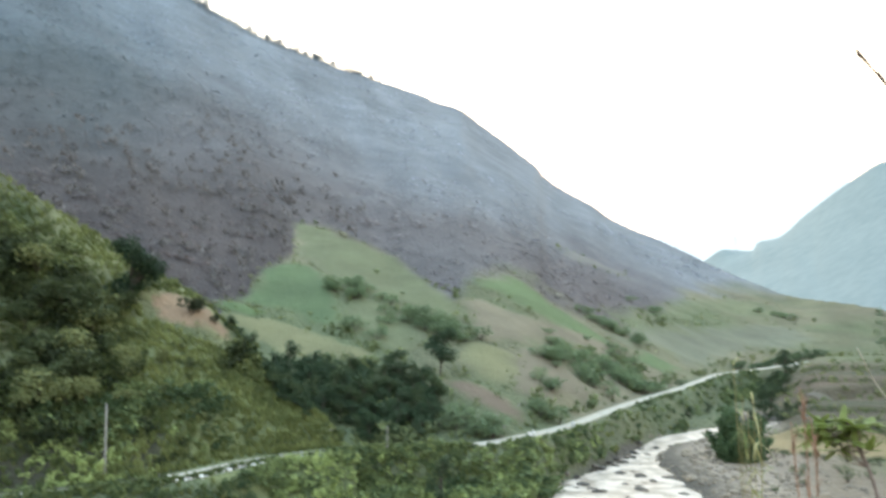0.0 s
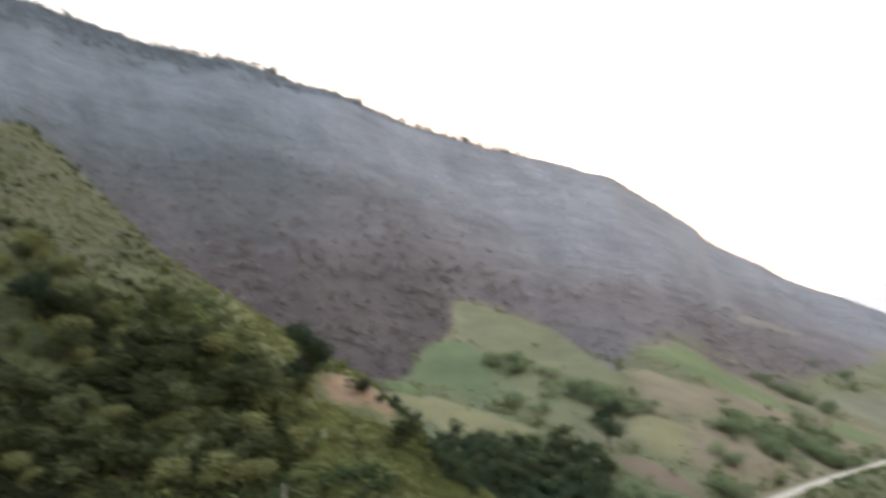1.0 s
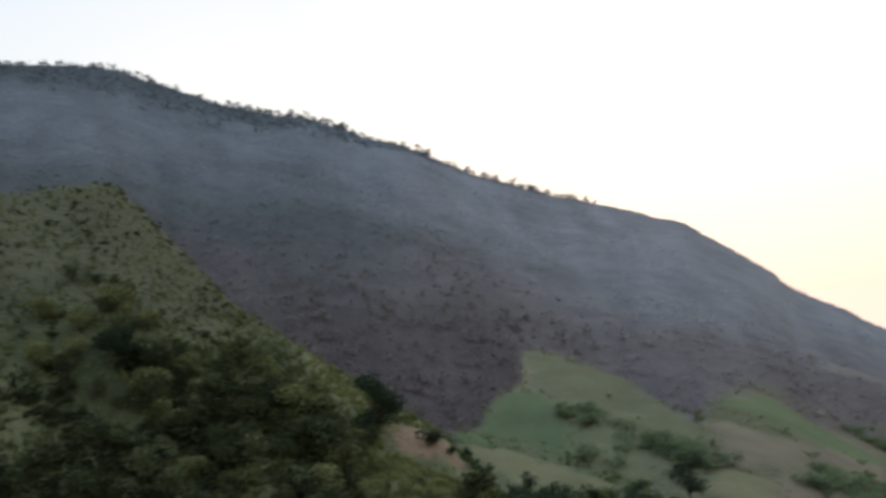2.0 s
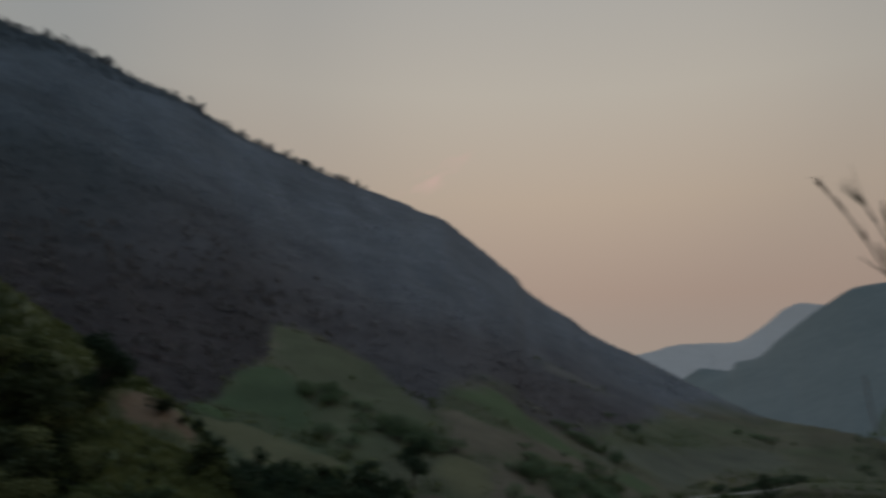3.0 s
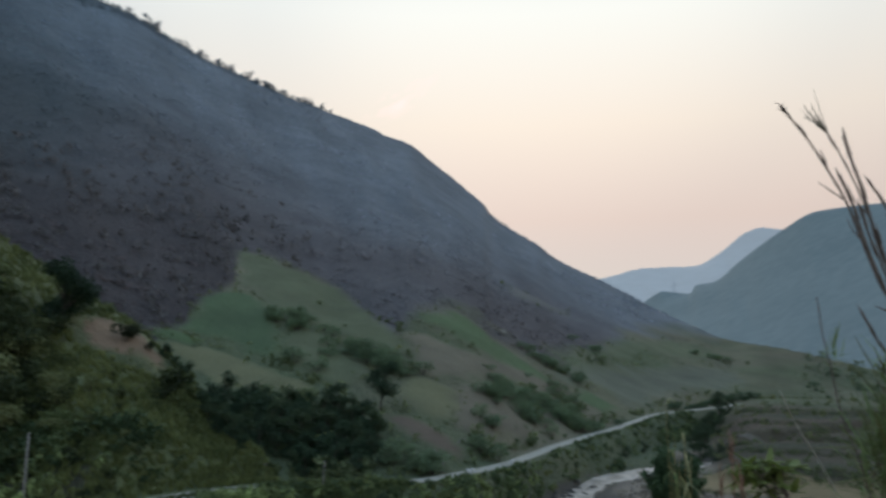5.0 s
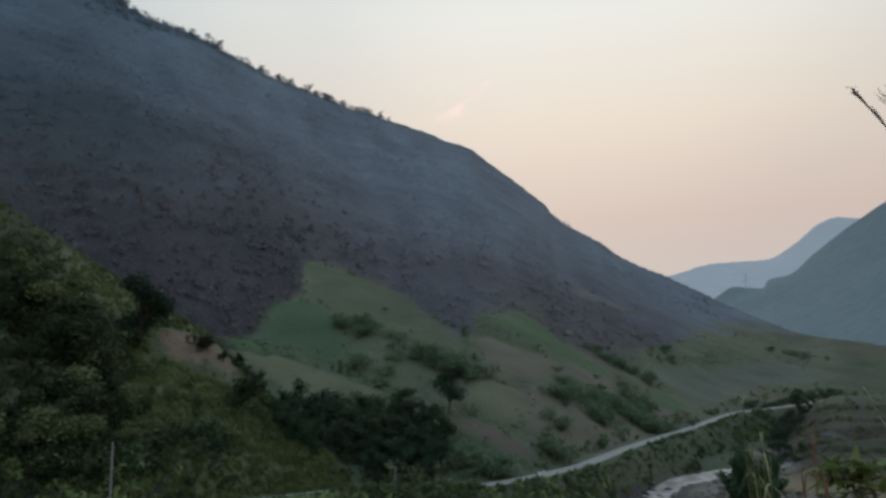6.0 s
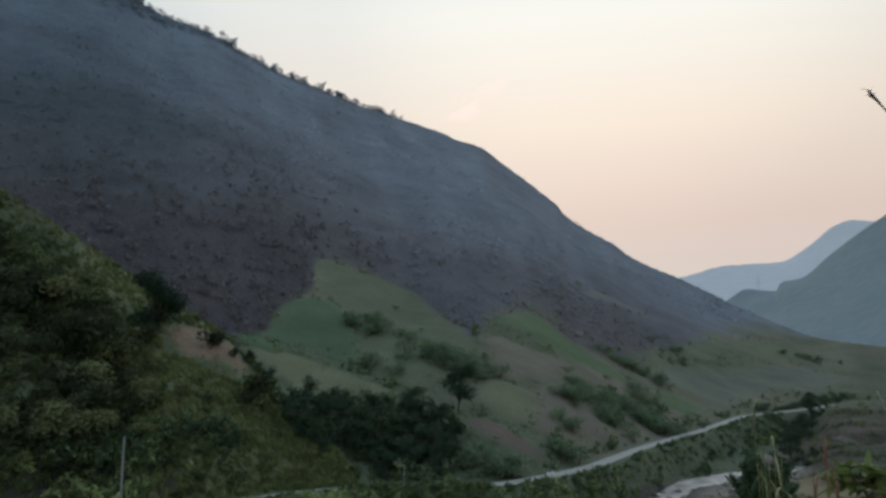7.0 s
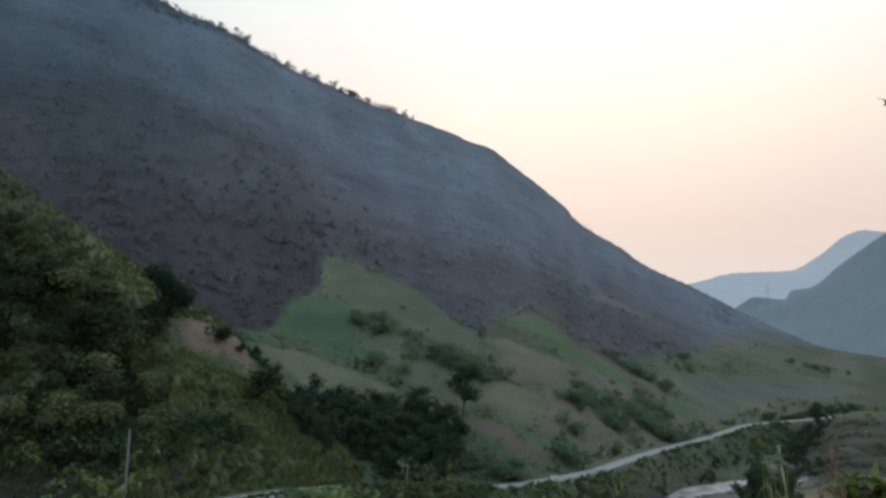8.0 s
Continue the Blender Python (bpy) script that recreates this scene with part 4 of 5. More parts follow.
v, f = leaf_quads(np.concatenate(pts), 0.75, rb, 0.2, 0.4)
part("foliage", toned(mesh_of("foliage", v, f, LEAF_DARK), (1.5, 1.6, 1.45)), root)

# trees along the skyline, with haze put into their blue-grey tone
SKYLINE = "trees along the mountain crest"
ck = []
for j in range(4):
    caz = (-11.0, -9.2, -15.5, -6.7)[j]
    cr, _ = crest(np.array(caz))
    x0, y0 = (float(v) for v in polar(caz, float(cr) - 4))
    ck.append(tree("crest_tree", x0, y0, (7.5, 6.0, 8.5, 5.5)[j], (7.0, 6.5, 8.0, 7.0)[j], "thin haze-greyed tree on the mountain crest", 61 + j, 0.0, 9, 190, 1.0, SCRUB, (0.135, 0.156, 0.17), SKYLINE))
groves = [rw.uniform(-47, -5) for _ in range(34)] + [rw.uniform(-19, -6) for _ in range(10)]
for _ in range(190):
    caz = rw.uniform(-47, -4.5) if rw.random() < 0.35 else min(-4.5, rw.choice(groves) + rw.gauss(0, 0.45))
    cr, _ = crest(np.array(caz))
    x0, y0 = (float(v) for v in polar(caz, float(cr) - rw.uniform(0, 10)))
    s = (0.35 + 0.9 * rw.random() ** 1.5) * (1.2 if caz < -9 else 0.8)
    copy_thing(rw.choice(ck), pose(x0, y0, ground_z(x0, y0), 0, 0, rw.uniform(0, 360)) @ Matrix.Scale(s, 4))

# ---------------------------------------------------------------- undergrowth, scrub and grass
heaps = [heap_template(100 + k, 60, 0.29) for k in range(6)]
leafy = [heap_template(150 + k, 75, 0.23, 0.75, 0.35) for k in range(6)]
weeds = [heap_template(110 + k, 40, 0.3) for k in range(6)]
coarse = [heap_template(120 + k, 15, 0.38, 0.7, 0.25) for k in range(5)]
tufts = [tuft_template(140 + k, 14) for k in range(4)]


def sample(n, az0, az1, lo, hi, power=1.0):
    """Random plan points between two distances that may change with the bearing."""
    az = rng.uniform(az0, az1, n)
    a, b = lo(az), hi(az)
    u = rng.uniform(0, 1, n) ** power
    return polar(az, a + (b - a) * u), az, u


def behind_road(xy, gap):
    """Whether plan points lie beyond the road, as seen from the lookout."""
    rl = np.array(ROAD)
    return np.hypot(xy[:, 0], xy[:, 1]) > np.interp(np.degrees(np.arctan2(xy[:, 0], xy[:, 1])), np.degrees(np.arctan2(rl[:, 0], rl[:, 1])), np.hypot(rl[:, 0], rl[:, 1])) + gap


# near hillside
xy, az, q = sample(6300, -50, -7.5, lambda a: np.full_like(a, 100.0), lambda a: smooth(a, SPUR_R) + 1)
nz = fbm(xy[:, 0] / 9, xy[:, 1] / 9, 3, 201)
# sunny zone: fewer, smaller bushes, brightened as if lit through their tone
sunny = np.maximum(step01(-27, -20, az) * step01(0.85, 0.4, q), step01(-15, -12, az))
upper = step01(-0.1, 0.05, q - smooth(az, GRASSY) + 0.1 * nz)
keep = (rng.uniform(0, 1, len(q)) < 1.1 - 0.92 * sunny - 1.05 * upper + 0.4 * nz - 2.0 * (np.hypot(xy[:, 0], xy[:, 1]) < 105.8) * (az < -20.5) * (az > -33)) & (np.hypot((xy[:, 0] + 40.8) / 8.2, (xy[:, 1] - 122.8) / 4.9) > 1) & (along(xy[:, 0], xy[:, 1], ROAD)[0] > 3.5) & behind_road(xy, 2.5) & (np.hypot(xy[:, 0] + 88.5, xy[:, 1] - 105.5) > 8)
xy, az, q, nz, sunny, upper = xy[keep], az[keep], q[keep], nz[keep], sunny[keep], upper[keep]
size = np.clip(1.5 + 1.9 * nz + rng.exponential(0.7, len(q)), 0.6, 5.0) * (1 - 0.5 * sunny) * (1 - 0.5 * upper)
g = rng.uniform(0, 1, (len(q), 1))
# shade low on the left is put into the tone; sunny zone toned brighter
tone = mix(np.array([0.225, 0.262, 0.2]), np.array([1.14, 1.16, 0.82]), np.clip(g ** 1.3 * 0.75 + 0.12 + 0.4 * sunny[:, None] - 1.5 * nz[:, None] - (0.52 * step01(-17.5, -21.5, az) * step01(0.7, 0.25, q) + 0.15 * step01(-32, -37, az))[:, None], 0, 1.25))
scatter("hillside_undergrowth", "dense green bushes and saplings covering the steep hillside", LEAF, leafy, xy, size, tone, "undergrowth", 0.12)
# long grass on the hillside
xy, az, q = (np.concatenate(v) for v in zip(*(sample(n, a0, -7.5, lambda a: np.full_like(a, 100.0), lambda a: smooth(a, SPUR_R) + 2) for n, a0 in ((8000, -50), (3400, -27)))))
keep = (np.hypot((xy[:, 0] + 40.8) / 8.2, (xy[:, 1] - 122.8) / 4.9) > 1) & (along(xy[:, 0], xy[:, 1], ROAD)[0] > 3.0) & behind_road(xy, 2.0)
xy, q, az = xy[keep], q[keep], az[keep]
# grass here gets a brighter tone that stands in for lit ground
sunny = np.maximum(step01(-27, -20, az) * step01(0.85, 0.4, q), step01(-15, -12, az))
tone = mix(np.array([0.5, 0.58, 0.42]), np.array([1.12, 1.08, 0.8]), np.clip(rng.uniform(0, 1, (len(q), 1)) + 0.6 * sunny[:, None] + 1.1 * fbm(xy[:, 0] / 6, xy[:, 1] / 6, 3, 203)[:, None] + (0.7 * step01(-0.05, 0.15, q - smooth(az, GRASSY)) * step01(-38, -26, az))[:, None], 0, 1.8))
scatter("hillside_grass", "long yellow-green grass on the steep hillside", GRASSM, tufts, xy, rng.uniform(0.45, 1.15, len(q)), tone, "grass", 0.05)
# verge between road and river
xy, az, q = sample(5200, -34, 16, lambda a: np.full_like(a, 80.0), lambda a: 114.0 + 22 * step01(2, 14, a))
d, _ = along(xy[:, 0], xy[:, 1], ROAD)
d2, hw = along(xy[:, 0], xy[:, 1], RIVER)
zz, _ = land(xy[:, 0], xy[:, 1])
keep = (d > np.where((az > -20.5) & (az < -8.0), 4.2, 3.2)) & ((d2 > hw + 2) | (zz > 1.5)) & (rng.uniform(0, 1, len(q)) < 0.45 + 0.35 * (az > -21) + 1.3 * fbm(xy[:, 0] / 9, xy[:, 1] / 9, 2, 211)) & (xy[:, 1] < 109 + 20 * step01(3, 12, az)) & (d < d2 + 4)
xy = xy[keep]
d = d[keep]
patch = np.clip(0.55 + 2.2 * fbm(xy[:, 0] / 7, xy[:, 1] / 7, 3, 213) + rng.uniform(-0.25, 0.25, len(xy)), 0, 1)
tone = mix(np.array([0.55, 0.7, 0.6]), np.array([2.9, 2.95, 2.15]), patch[:, None])
scatter("verge_undergrowth", "green bushes on the verge between road and river", LEAF, weeds, xy, np.clip(rng.uniform(0.6, 1.6, len(xy)) + 1.3 * (1 - patch), 0.5, 0.35 + d * 0.22), tone, "undergrowth", 0.12)
# bushes and weeds along the lower edge of the road and down its bank
line = np.array(ROAD)
t0 = np.gradient(line[:, :2], axis=0)
t0 /= np.linalg.norm(t0, axis=1, keepdims=True)
k = rng.integers(8, len(line) - 30, 1700)
off = 2.3 + rng.exponential(3.0, len(k))
xy = line[k, :2] + t0[k] * rng.uniform(-2, 2, (len(k), 1)) + np.stack([t0[k, 1], -t0[k, 0]], 1) * off[:, None]
az = np.degrees(np.arctan2(xy[:, 0], xy[:, 1]))
d, _ = along(xy[:, 0], xy[:, 1], ROAD)
d2, hw = along(xy[:, 0], xy[:, 1], RIVER)
screen = np.maximum(0.35 * step01(-18.5, -20.5, az), step01(-9.5, -7.0, az) * step01(3.0, 1.0, az))
keep = (d > np.where((az > -19.5) & (az < -8.5), 4.2, 2.15)) & (d2 > hw + 0.2) & (d < d2 + 3) & (rng.uniform(0, 1, len(k)) < 0.4 + 0.4 * screen - 0.22 * step01(6, 10, az) + 1.0 * fbm(xy[:, 0] / 8, xy[:, 1] / 8, 2, 215))
xy, d, screen, az = xy[keep], d[keep], screen[keep], az[keep]
size = np.clip(rng.uniform(0.5, 1.0, len(d)) * (0.55 + 1.3 * screen + 0.16 * np.clip(d - 3, 0, 8)), 0.35, 2.6)
tone = mix(np.array([0.6, 0.74, 0.62]), np.array([1.55, 1.58, 1.15]), rng.uniform(0, 1, (len(d), 1)))
scatter("roadside_bushes", "green weeds and bushes along the lower road edge", LEAF, heaps, xy, size, tone, "bushes", 0.12)
# tall weeds on the very edge of the road
k = rng.integers(6, 8 * 8, 1700)
off = rng.uniform(1.95, 2.5, len(k))
xy = line[k, :2] + t0[k] * rng.uniform(-4, 4, (len(k), 1)) + np.stack([t0[k, 1], -t0[k, 0]], 1) * off[:, None]
az = np.degrees(np.arctan2(xy[:, 0], xy[:, 1]))
d, _ = along(xy[:, 0], xy[:, 1], ROAD)
keep = (d > 1.8) & (az < 2.0) & (rng.uniform(0, 1, len(k)) < np.where((az > -20) & (az < -8.5), 1.0, 0.85))
xy, az = xy[keep], az[keep]
size = rng.uniform(0.6, 1.35, len(az)) * np.where(az > -8.5, 1.25, np.where(az > -20, 0.78, 1.15))
tone = mix(np.array([0.48, 0.6, 0.48]), np.array([1.25, 1.28, 0.92]), rng.uniform(0, 1, (len(az), 1)))
scatter("roadside_weeds", "tall green weeds along the road edge", LEAF, weeds, xy, size, tone, "weeds", 0.12)
# bushes on the bank between road and river
k = rng.integers(7 * 8, 13 * 8, 2400)
off = rng.uniform(2.0, 11.0, len(k))
xy = line[k, :2] + t0[k] * rng.uniform(-3, 3, (len(k), 1)) + np.stack([t0[k, 1], -t0[k, 0]], 1) * off[:, None]
d, _ = along(xy[:, 0], xy[:, 1], ROAD)
d2, hw = along(xy[:, 0], xy[:, 1], RIVER)
keep = (d > 1.9) & ((d2 > hw + 0.6) | (land(xy[:, 0], xy[:, 1])[0] > 0.9)) & (d < d2 + 6) & (rng.uniform(0, 1, len(k)) < 0.42 + 1.4 * fbm(xy[:, 0] / 8, xy[:, 1] / 8, 3, 217))
xy, d = xy[keep], d[keep]
tone = mix(np.array([0.55, 0.7, 0.64]), np.array([1.5, 1.6, 1.3]), rng.uniform(0, 1, (len(d), 1)))
scatter("river_bank_bushes", "green bushes on the steep bank below the road", LEAF, heaps, xy, np.clip(0.5 + rng.exponential(0.9, len(d)), 0.4, np.minimum(0.2 + 0.34 * d, 4.0)), tone, "bushes", 0.12)
# long grass on the verge and the river bank
xy, az, q = sample(5200, -34, 24, lambda a: np.full_like(a, 82.0), lambda a: 114.0 + 60 * step01(2, 20, a))
d, _ = along(xy[:, 0], xy[:, 1], ROAD)
d2, hw = along(xy[:, 0], xy[:, 1], RIVER)
zz, form = land(xy[:, 0], xy[:, 1])
keep = (d > np.where((az > -20.5) & (az < -8.0), 3.7, 2.6)) & ((d2 > hw + 0.8) | (zz > 0.9)) & (form == 0) & (d < d2 + 6)
xy = xy[keep]
tone = mix(np.array([0.65, 0.75, 0.6]), np.array([1.35, 1.2, 0.85]), rng.uniform(0, 1, (len(xy), 1)))
scatter("verge_grass", "long pale green grass on the road verge", GRASSM, tufts, xy, np.minimum(rng.uniform(0.5, 1.5, len(xy)), np.maximum(0.35 * d[keep] - 0.6, 0.3)), tone, "grass", 0.05)
# weeds along the field borders
pts = []
for _, (_, _, _, fc) in FIELDS.items():
    fc = np.array(fc, float)
    fd = max(1.0, np.hypot(*fc.mean(0)) / 150)
    for p0, p1 in zip(fc, np.roll(fc, -1, 0)):
        m = int(np.hypot(*(p1 - p0)) / 0.7)
        pts.append(p0 + (p1 - p0) * rng.uniform(0, 1, (m, 1)) + rng.normal(0, 1.1 * fd, (m, 2)))
xy = np.concatenate(pts)
xy = xy[(rng.uniform(0, 1, len(xy)) < 0.4 + 1.0 * fbm(xy[:, 0] / 12, xy[:, 1] / 12, 2, 219)) & (along(xy[:, 0], xy[:, 1], ROAD)[0] > 4)]
tone = mix(np.array([0.95, 1.05, 1.0]), np.array([1.6, 1.55, 1.3]), rng.uniform(0, 1, (len(xy), 1)))
scatter("field_border_weeds", "weeds and low scrub along the field borders", LEAF, coarse, xy, np.clip(0.4 + rng.exponential(0.5, len(xy)), 0.4, 2.2), tone, "weeds", 0.12)
# bare grey trees on the burnt ground behind the hillside
xy, az, q = sample(2500, -34, -4.5, lambda a: np.full_like(a, 158.0), lambda a: np.full_like(a, 420.0))
nz = fbm(xy[:, 0] / 22, xy[:, 1] / 22, 3, 227)
zz, form = land(xy[:, 0], xy[:, 1])
keep = (form == 1) & ~in_fields(xy[:, 0], xy[:, 1]) & (rng.uniform(0, 1, len(q)) < (0.55 + 1.2 * nz) * step01(-4.5, -12.5, az)) & (rng.uniform(0, 1, len(q)) < step01(400, 180, np.hypot(xy[:, 0], xy[:, 1]) + 60 * nz)) & (np.degrees(np.arctan2(zz - EYE, np.hypot(xy[:, 0], xy[:, 1]))) > smooth(az, BURNT_EL))
xy = xy[keep]
tone = mix(np.array([0.076, 0.07, 0.067]), np.array([0.104, 0.096, 0.088]), rng.uniform(0, 1, (len(xy), 1)))
scatter("burnt_scrub", "dark leafless trees and scrub on burnt ground", SCRUB, [t * [1, 1, 1.1] for t in coarse], xy, rng.uniform(1.5, 4.5, len(xy)), tone, "scrub", 0.1, True)
# bushes on the lower mountain slope and along the road
xy, az, q = sample(3600, -9, 30, lambda a: smooth(a, FOOT_R) - 2, lambda a: smooth(a, FOOT_R) + 110, 1.3)
nz = fbm(xy[:, 0] / 20, xy[:, 1] / 20, 3, 221)
d, _ = along(xy[:, 0], xy[:, 1], ROAD)
keep = (d > 3.4) & (rng.uniform(0, 1, len(q)) < 0.02 + 1.9 * nz + 0.3 * (q < 0.09) - 0.5 * step01(19, 23, az)) & (~in_fields(xy[:, 0], xy[:, 1]) | (rng.uniform(0, 1, len(q)) < 0.02))
xy = xy[keep]
tone = mix(np.array([0.95, 1.05, 1.0]), np.array([1.35, 1.4, 1.2]), rng.uniform(0, 1, (len(xy), 1)))
scatter("slope_bushes", "scattered green bushes on the lower mountain slope", LEAF, heaps, xy, np.clip(0.6 + rng.exponential(0.8, len(xy)), 0.6, 4.0), tone, "bushes", 0.12)
# scrub of the mountain
xy, az, q = sample(24500, -50, 27, lambda a: smooth(a, FOOT_R) + 40, lambda a: smooth(a, CREST_R) + 1, 0.75)
zz, form = land(xy[:, 0], xy[:, 1])
rc, zc = crest(az)
up = zz / np.maximum(zc, 1)
nz = fbm(xy[:, 0] / 45, xy[:, 1] / 45, 3, 231)
keep = (form == 1) & ~in_fields(xy[:, 0], xy[:, 1]) & ((up > 0.13) | (az < -11)) & (rng.uniform(0, 1, len(q)) < 0.6 + 1.0 * nz - 0.4 * step01(-12, 4, az) * step01(0.3, 0.5, up) - 0.25 * step01(0, 6, az))
xy, up = xy[keep], up[keep]
# scrub takes over the cover colour with the haze mixed into it
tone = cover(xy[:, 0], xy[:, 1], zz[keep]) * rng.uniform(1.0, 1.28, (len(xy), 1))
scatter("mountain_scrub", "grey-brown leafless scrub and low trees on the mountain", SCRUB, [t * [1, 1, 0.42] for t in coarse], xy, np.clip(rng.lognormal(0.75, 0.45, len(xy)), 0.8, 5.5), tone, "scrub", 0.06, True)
# woods along the high crest
xy, az, q = sample(4200, -50, -5, lambda a: smooth(a, CREST_R) - 34 - 130 * step01(-14, -34, a), lambda a: smooth(a, CREST_R) + 3)
keep = rng.uniform(0, 1, len(q)) < (0.3 + 0.7 * step01(-9, -24, az)) * step01(-0.05, 0.75, q) + 0.6 * fbm(xy[:, 0] / 25, xy[:, 1] / 25, 2, 237)
xy, az = xy[keep], az[keep]
# tone paled to blue-grey for haze, more so towards the right
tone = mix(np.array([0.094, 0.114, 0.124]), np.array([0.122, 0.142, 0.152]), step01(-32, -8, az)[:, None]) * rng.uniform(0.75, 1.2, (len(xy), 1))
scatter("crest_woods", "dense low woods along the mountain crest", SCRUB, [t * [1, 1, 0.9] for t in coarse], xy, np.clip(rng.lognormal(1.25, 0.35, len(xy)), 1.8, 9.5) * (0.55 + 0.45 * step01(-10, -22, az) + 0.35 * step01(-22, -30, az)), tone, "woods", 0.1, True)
# right bank: terraces and valley beyond
xy, az, q = sample(3600, 20, 46, lambda a: np.full_like(a, 114.0), lambda a: np.full_like(a, 330.0), 1.4)
d2, hw = along(xy[:, 0], xy[:, 1], RIVER)
d, _ = along(xy[:, 0], xy[:, 1], ROAD)
nz = fbm(xy[:, 0] / 14, xy[:, 1] / 14, 3, 241)
z1, _ = land(xy[:, 0], xy[:, 1])
z2, _ = land(xy[:, 0] * 1.015, xy[:, 1] * 1.015)
keep = (d2 > hw + 2) & (d > 4) & ((d2 > hw + 26) | (z1 > 2.0)) & ~in_fields(xy[:, 0], xy[:, 1]) & (rng.uniform(0, 1, len(q)) < 0.16 + 0.9 * nz + 0.9 * (np.abs(z2 - z1) > 0.35))
xy = xy[keep]
tone = mix(np.array([0.95, 1.05, 0.95]), np.array([1.8, 1.65, 1.35]), rng.uniform(0, 1, (len(xy), 1)))
scatter("terrace_bushes", "low green bushes on terrace banks by the river", LEAF, weeds, xy, np.clip(0.5 + rng.exponential(0.6, len(xy)), 0.5, 2.6), tone, "bushes", 0.12)
# dense weeds on the terrace risers
xy, az, q = sample(9000, 24, 42, lambda a: np.full_like(a, 146.0), lambda a: np.full_like(a, 300.0), 1.2)
z1, _ = land(xy[:, 0], xy[:, 1])
z2, _ = land(xy[:, 0] * 1.008, xy[:, 1] * 1.008)
keep = (z2 - z1 > 0.22) & (along(xy[:, 0], xy[:, 1], ROAD)[0] > 5) & (along(xy[:, 0], xy[:, 1], RIVER)[0] > 7)
xy = xy[keep]
tone = mix(np.array([0.6, 0.7, 0.65]), np.array([1.1, 1.15, 0.9]), rng.uniform(0, 1, (len(xy), 1)))
scatter("riser_weeds", "dark weeds on the steep edges of terrace fields", LEAF, coarse, xy, rng.uniform(0.5, 1.5, len(xy)), tone, "weeds", 0.1, True)
# far woods of the valley floor
xy, az, q = sample(1100, 30, 48, lambda a: np.full_like(a, 330.0), lambda a: np.full_like(a, 900.0))
tone = mix(np.array([0.8, 0.95, 1.1]), np.array([1.4, 1.4, 1.5]), rng.uniform(0, 1, (len(xy), 1)))
scatter("valley_woods", "dark trees and hedges on the far valley floor", LEAF, coarse, xy, rng.uniform(2.5, 6.5, len(xy)), tone, "woods", 0.12)

# ---------------------------------------------------------------- stones
STONE = material("river_stone", (0.35, 0.305, 0.245), (0.19, 0.165, 0.13), scale=1.2, fine=6, bump=0.4, island=0.5, attr="tone")
WET = material("wet_stone", (0.12, 0.108, 0.095), (0.055, 0.05, 0.045), scale=1.2, fine=6, rough=0.5, bump=0.4, island=0.4, attr="tone")
WHITE = material("whitewashed_stone", (0.74, 0.73, 0.69), (0.42, 0.41, 0.38), scale=2.0, fine=6, bump=0.4)


def stone_template(seed):
    """An uneven boulder of unit size, made of quads."""
    r = np.random.default_rng(seed)
    la, lo = np.linspace(-1.2, 1.4, 5), np.linspace(0, 2 * np.pi, 8, endpoint=False)
    A, B = np.meshgrid(la, lo, indexing="ij")
    k = r.uniform(0.75, 1.15, A.shape)
    p = np.stack([np.cos(A) * np.cos(B) * 0.6 * k, np.cos(A) * np.sin(B) * 0.42 * k, np.sin(A) * 0.3 * k + 0.12], -1)
    i = np.arange(40).reshape(5, 8)
    f = np.stack([i[:-1], np.roll(i, -1, 1)[:-1], np.roll(i, -1, 1)[1:], i[1:]], -1).reshape(-1, 4)
    top = np.array([[i[4, 0], i[4, 1], i[4, 2], i[4, 3]], [i[4, 3], i[4, 4], i[4, 7], i[4, 0]], [i[4, 4], i[4, 5], i[4, 6], i[4, 7]]])
    p = p.reshape(-1, 3)
    return p, np.concatenate([f, top])


stones = [stone_template(300 + k) for k in range(4)]
loose = [p[f.ravel()] for p, f in stones]
k = rng.integers(4 * 8, 9 * 8 + 4, 800)
rl = np.array(RIVER)
c = rl[np.clip(k, 0, len(rl) - 1)]
ang = rng.uniform(-0.9, 0.9, len(c))
xy = c[:, :2] + np.stack([np.cos(-0.6) * ang * c[:, 2], np.sin(-0.6) * ang * c[:, 2]], 1) + rng.normal(0, 1.0, (len(c), 2))
d2, hw = along(xy[:, 0], xy[:, 1], RIVER)
xy = xy[(d2 < hw + 0.3) & (land(xy[:, 0], xy[:, 1])[0] < 0.6)]
scatter("river_rocks", "dark wet rocks standing in the rapids", WET, [t * [1.2, 1.0, 0.6] for t in loose], xy, np.clip(rng.lognormal(-0.8, 0.6, len(xy)), 0.2, 1.7), mix(np.array([0.5, 0.5, 0.5]), np.array([1.7, 1.65, 1.5]), rng.uniform(0, 1, (len(xy), 1))), "rocks", -0.3)
xy, az, q = sample(3800, 5, 40, lambda a: np.full_like(a, 96.0), lambda a: np.full_like(a, 165.0))
d2, hw = along(xy[:, 0], xy[:, 1], RIVER)
zz, _ = land(xy[:, 0], xy[:, 1])
keep = (d2 > hw - 0.5) & (d2 < np.where(along(xy[:, 0], xy[:, 1], ROAD)[0] < 16, hw + 1.2, hw + 22)) & (zz < np.where(along(xy[:, 0], xy[:, 1], ROAD)[0] < 16, 0.9, 2.2)) & ~in_fields(xy[:, 0], xy[:, 1]) & (rng.uniform(0, 1, len(q)) < 1.2 - (d2 - hw) / 22)
xy = xy[keep]
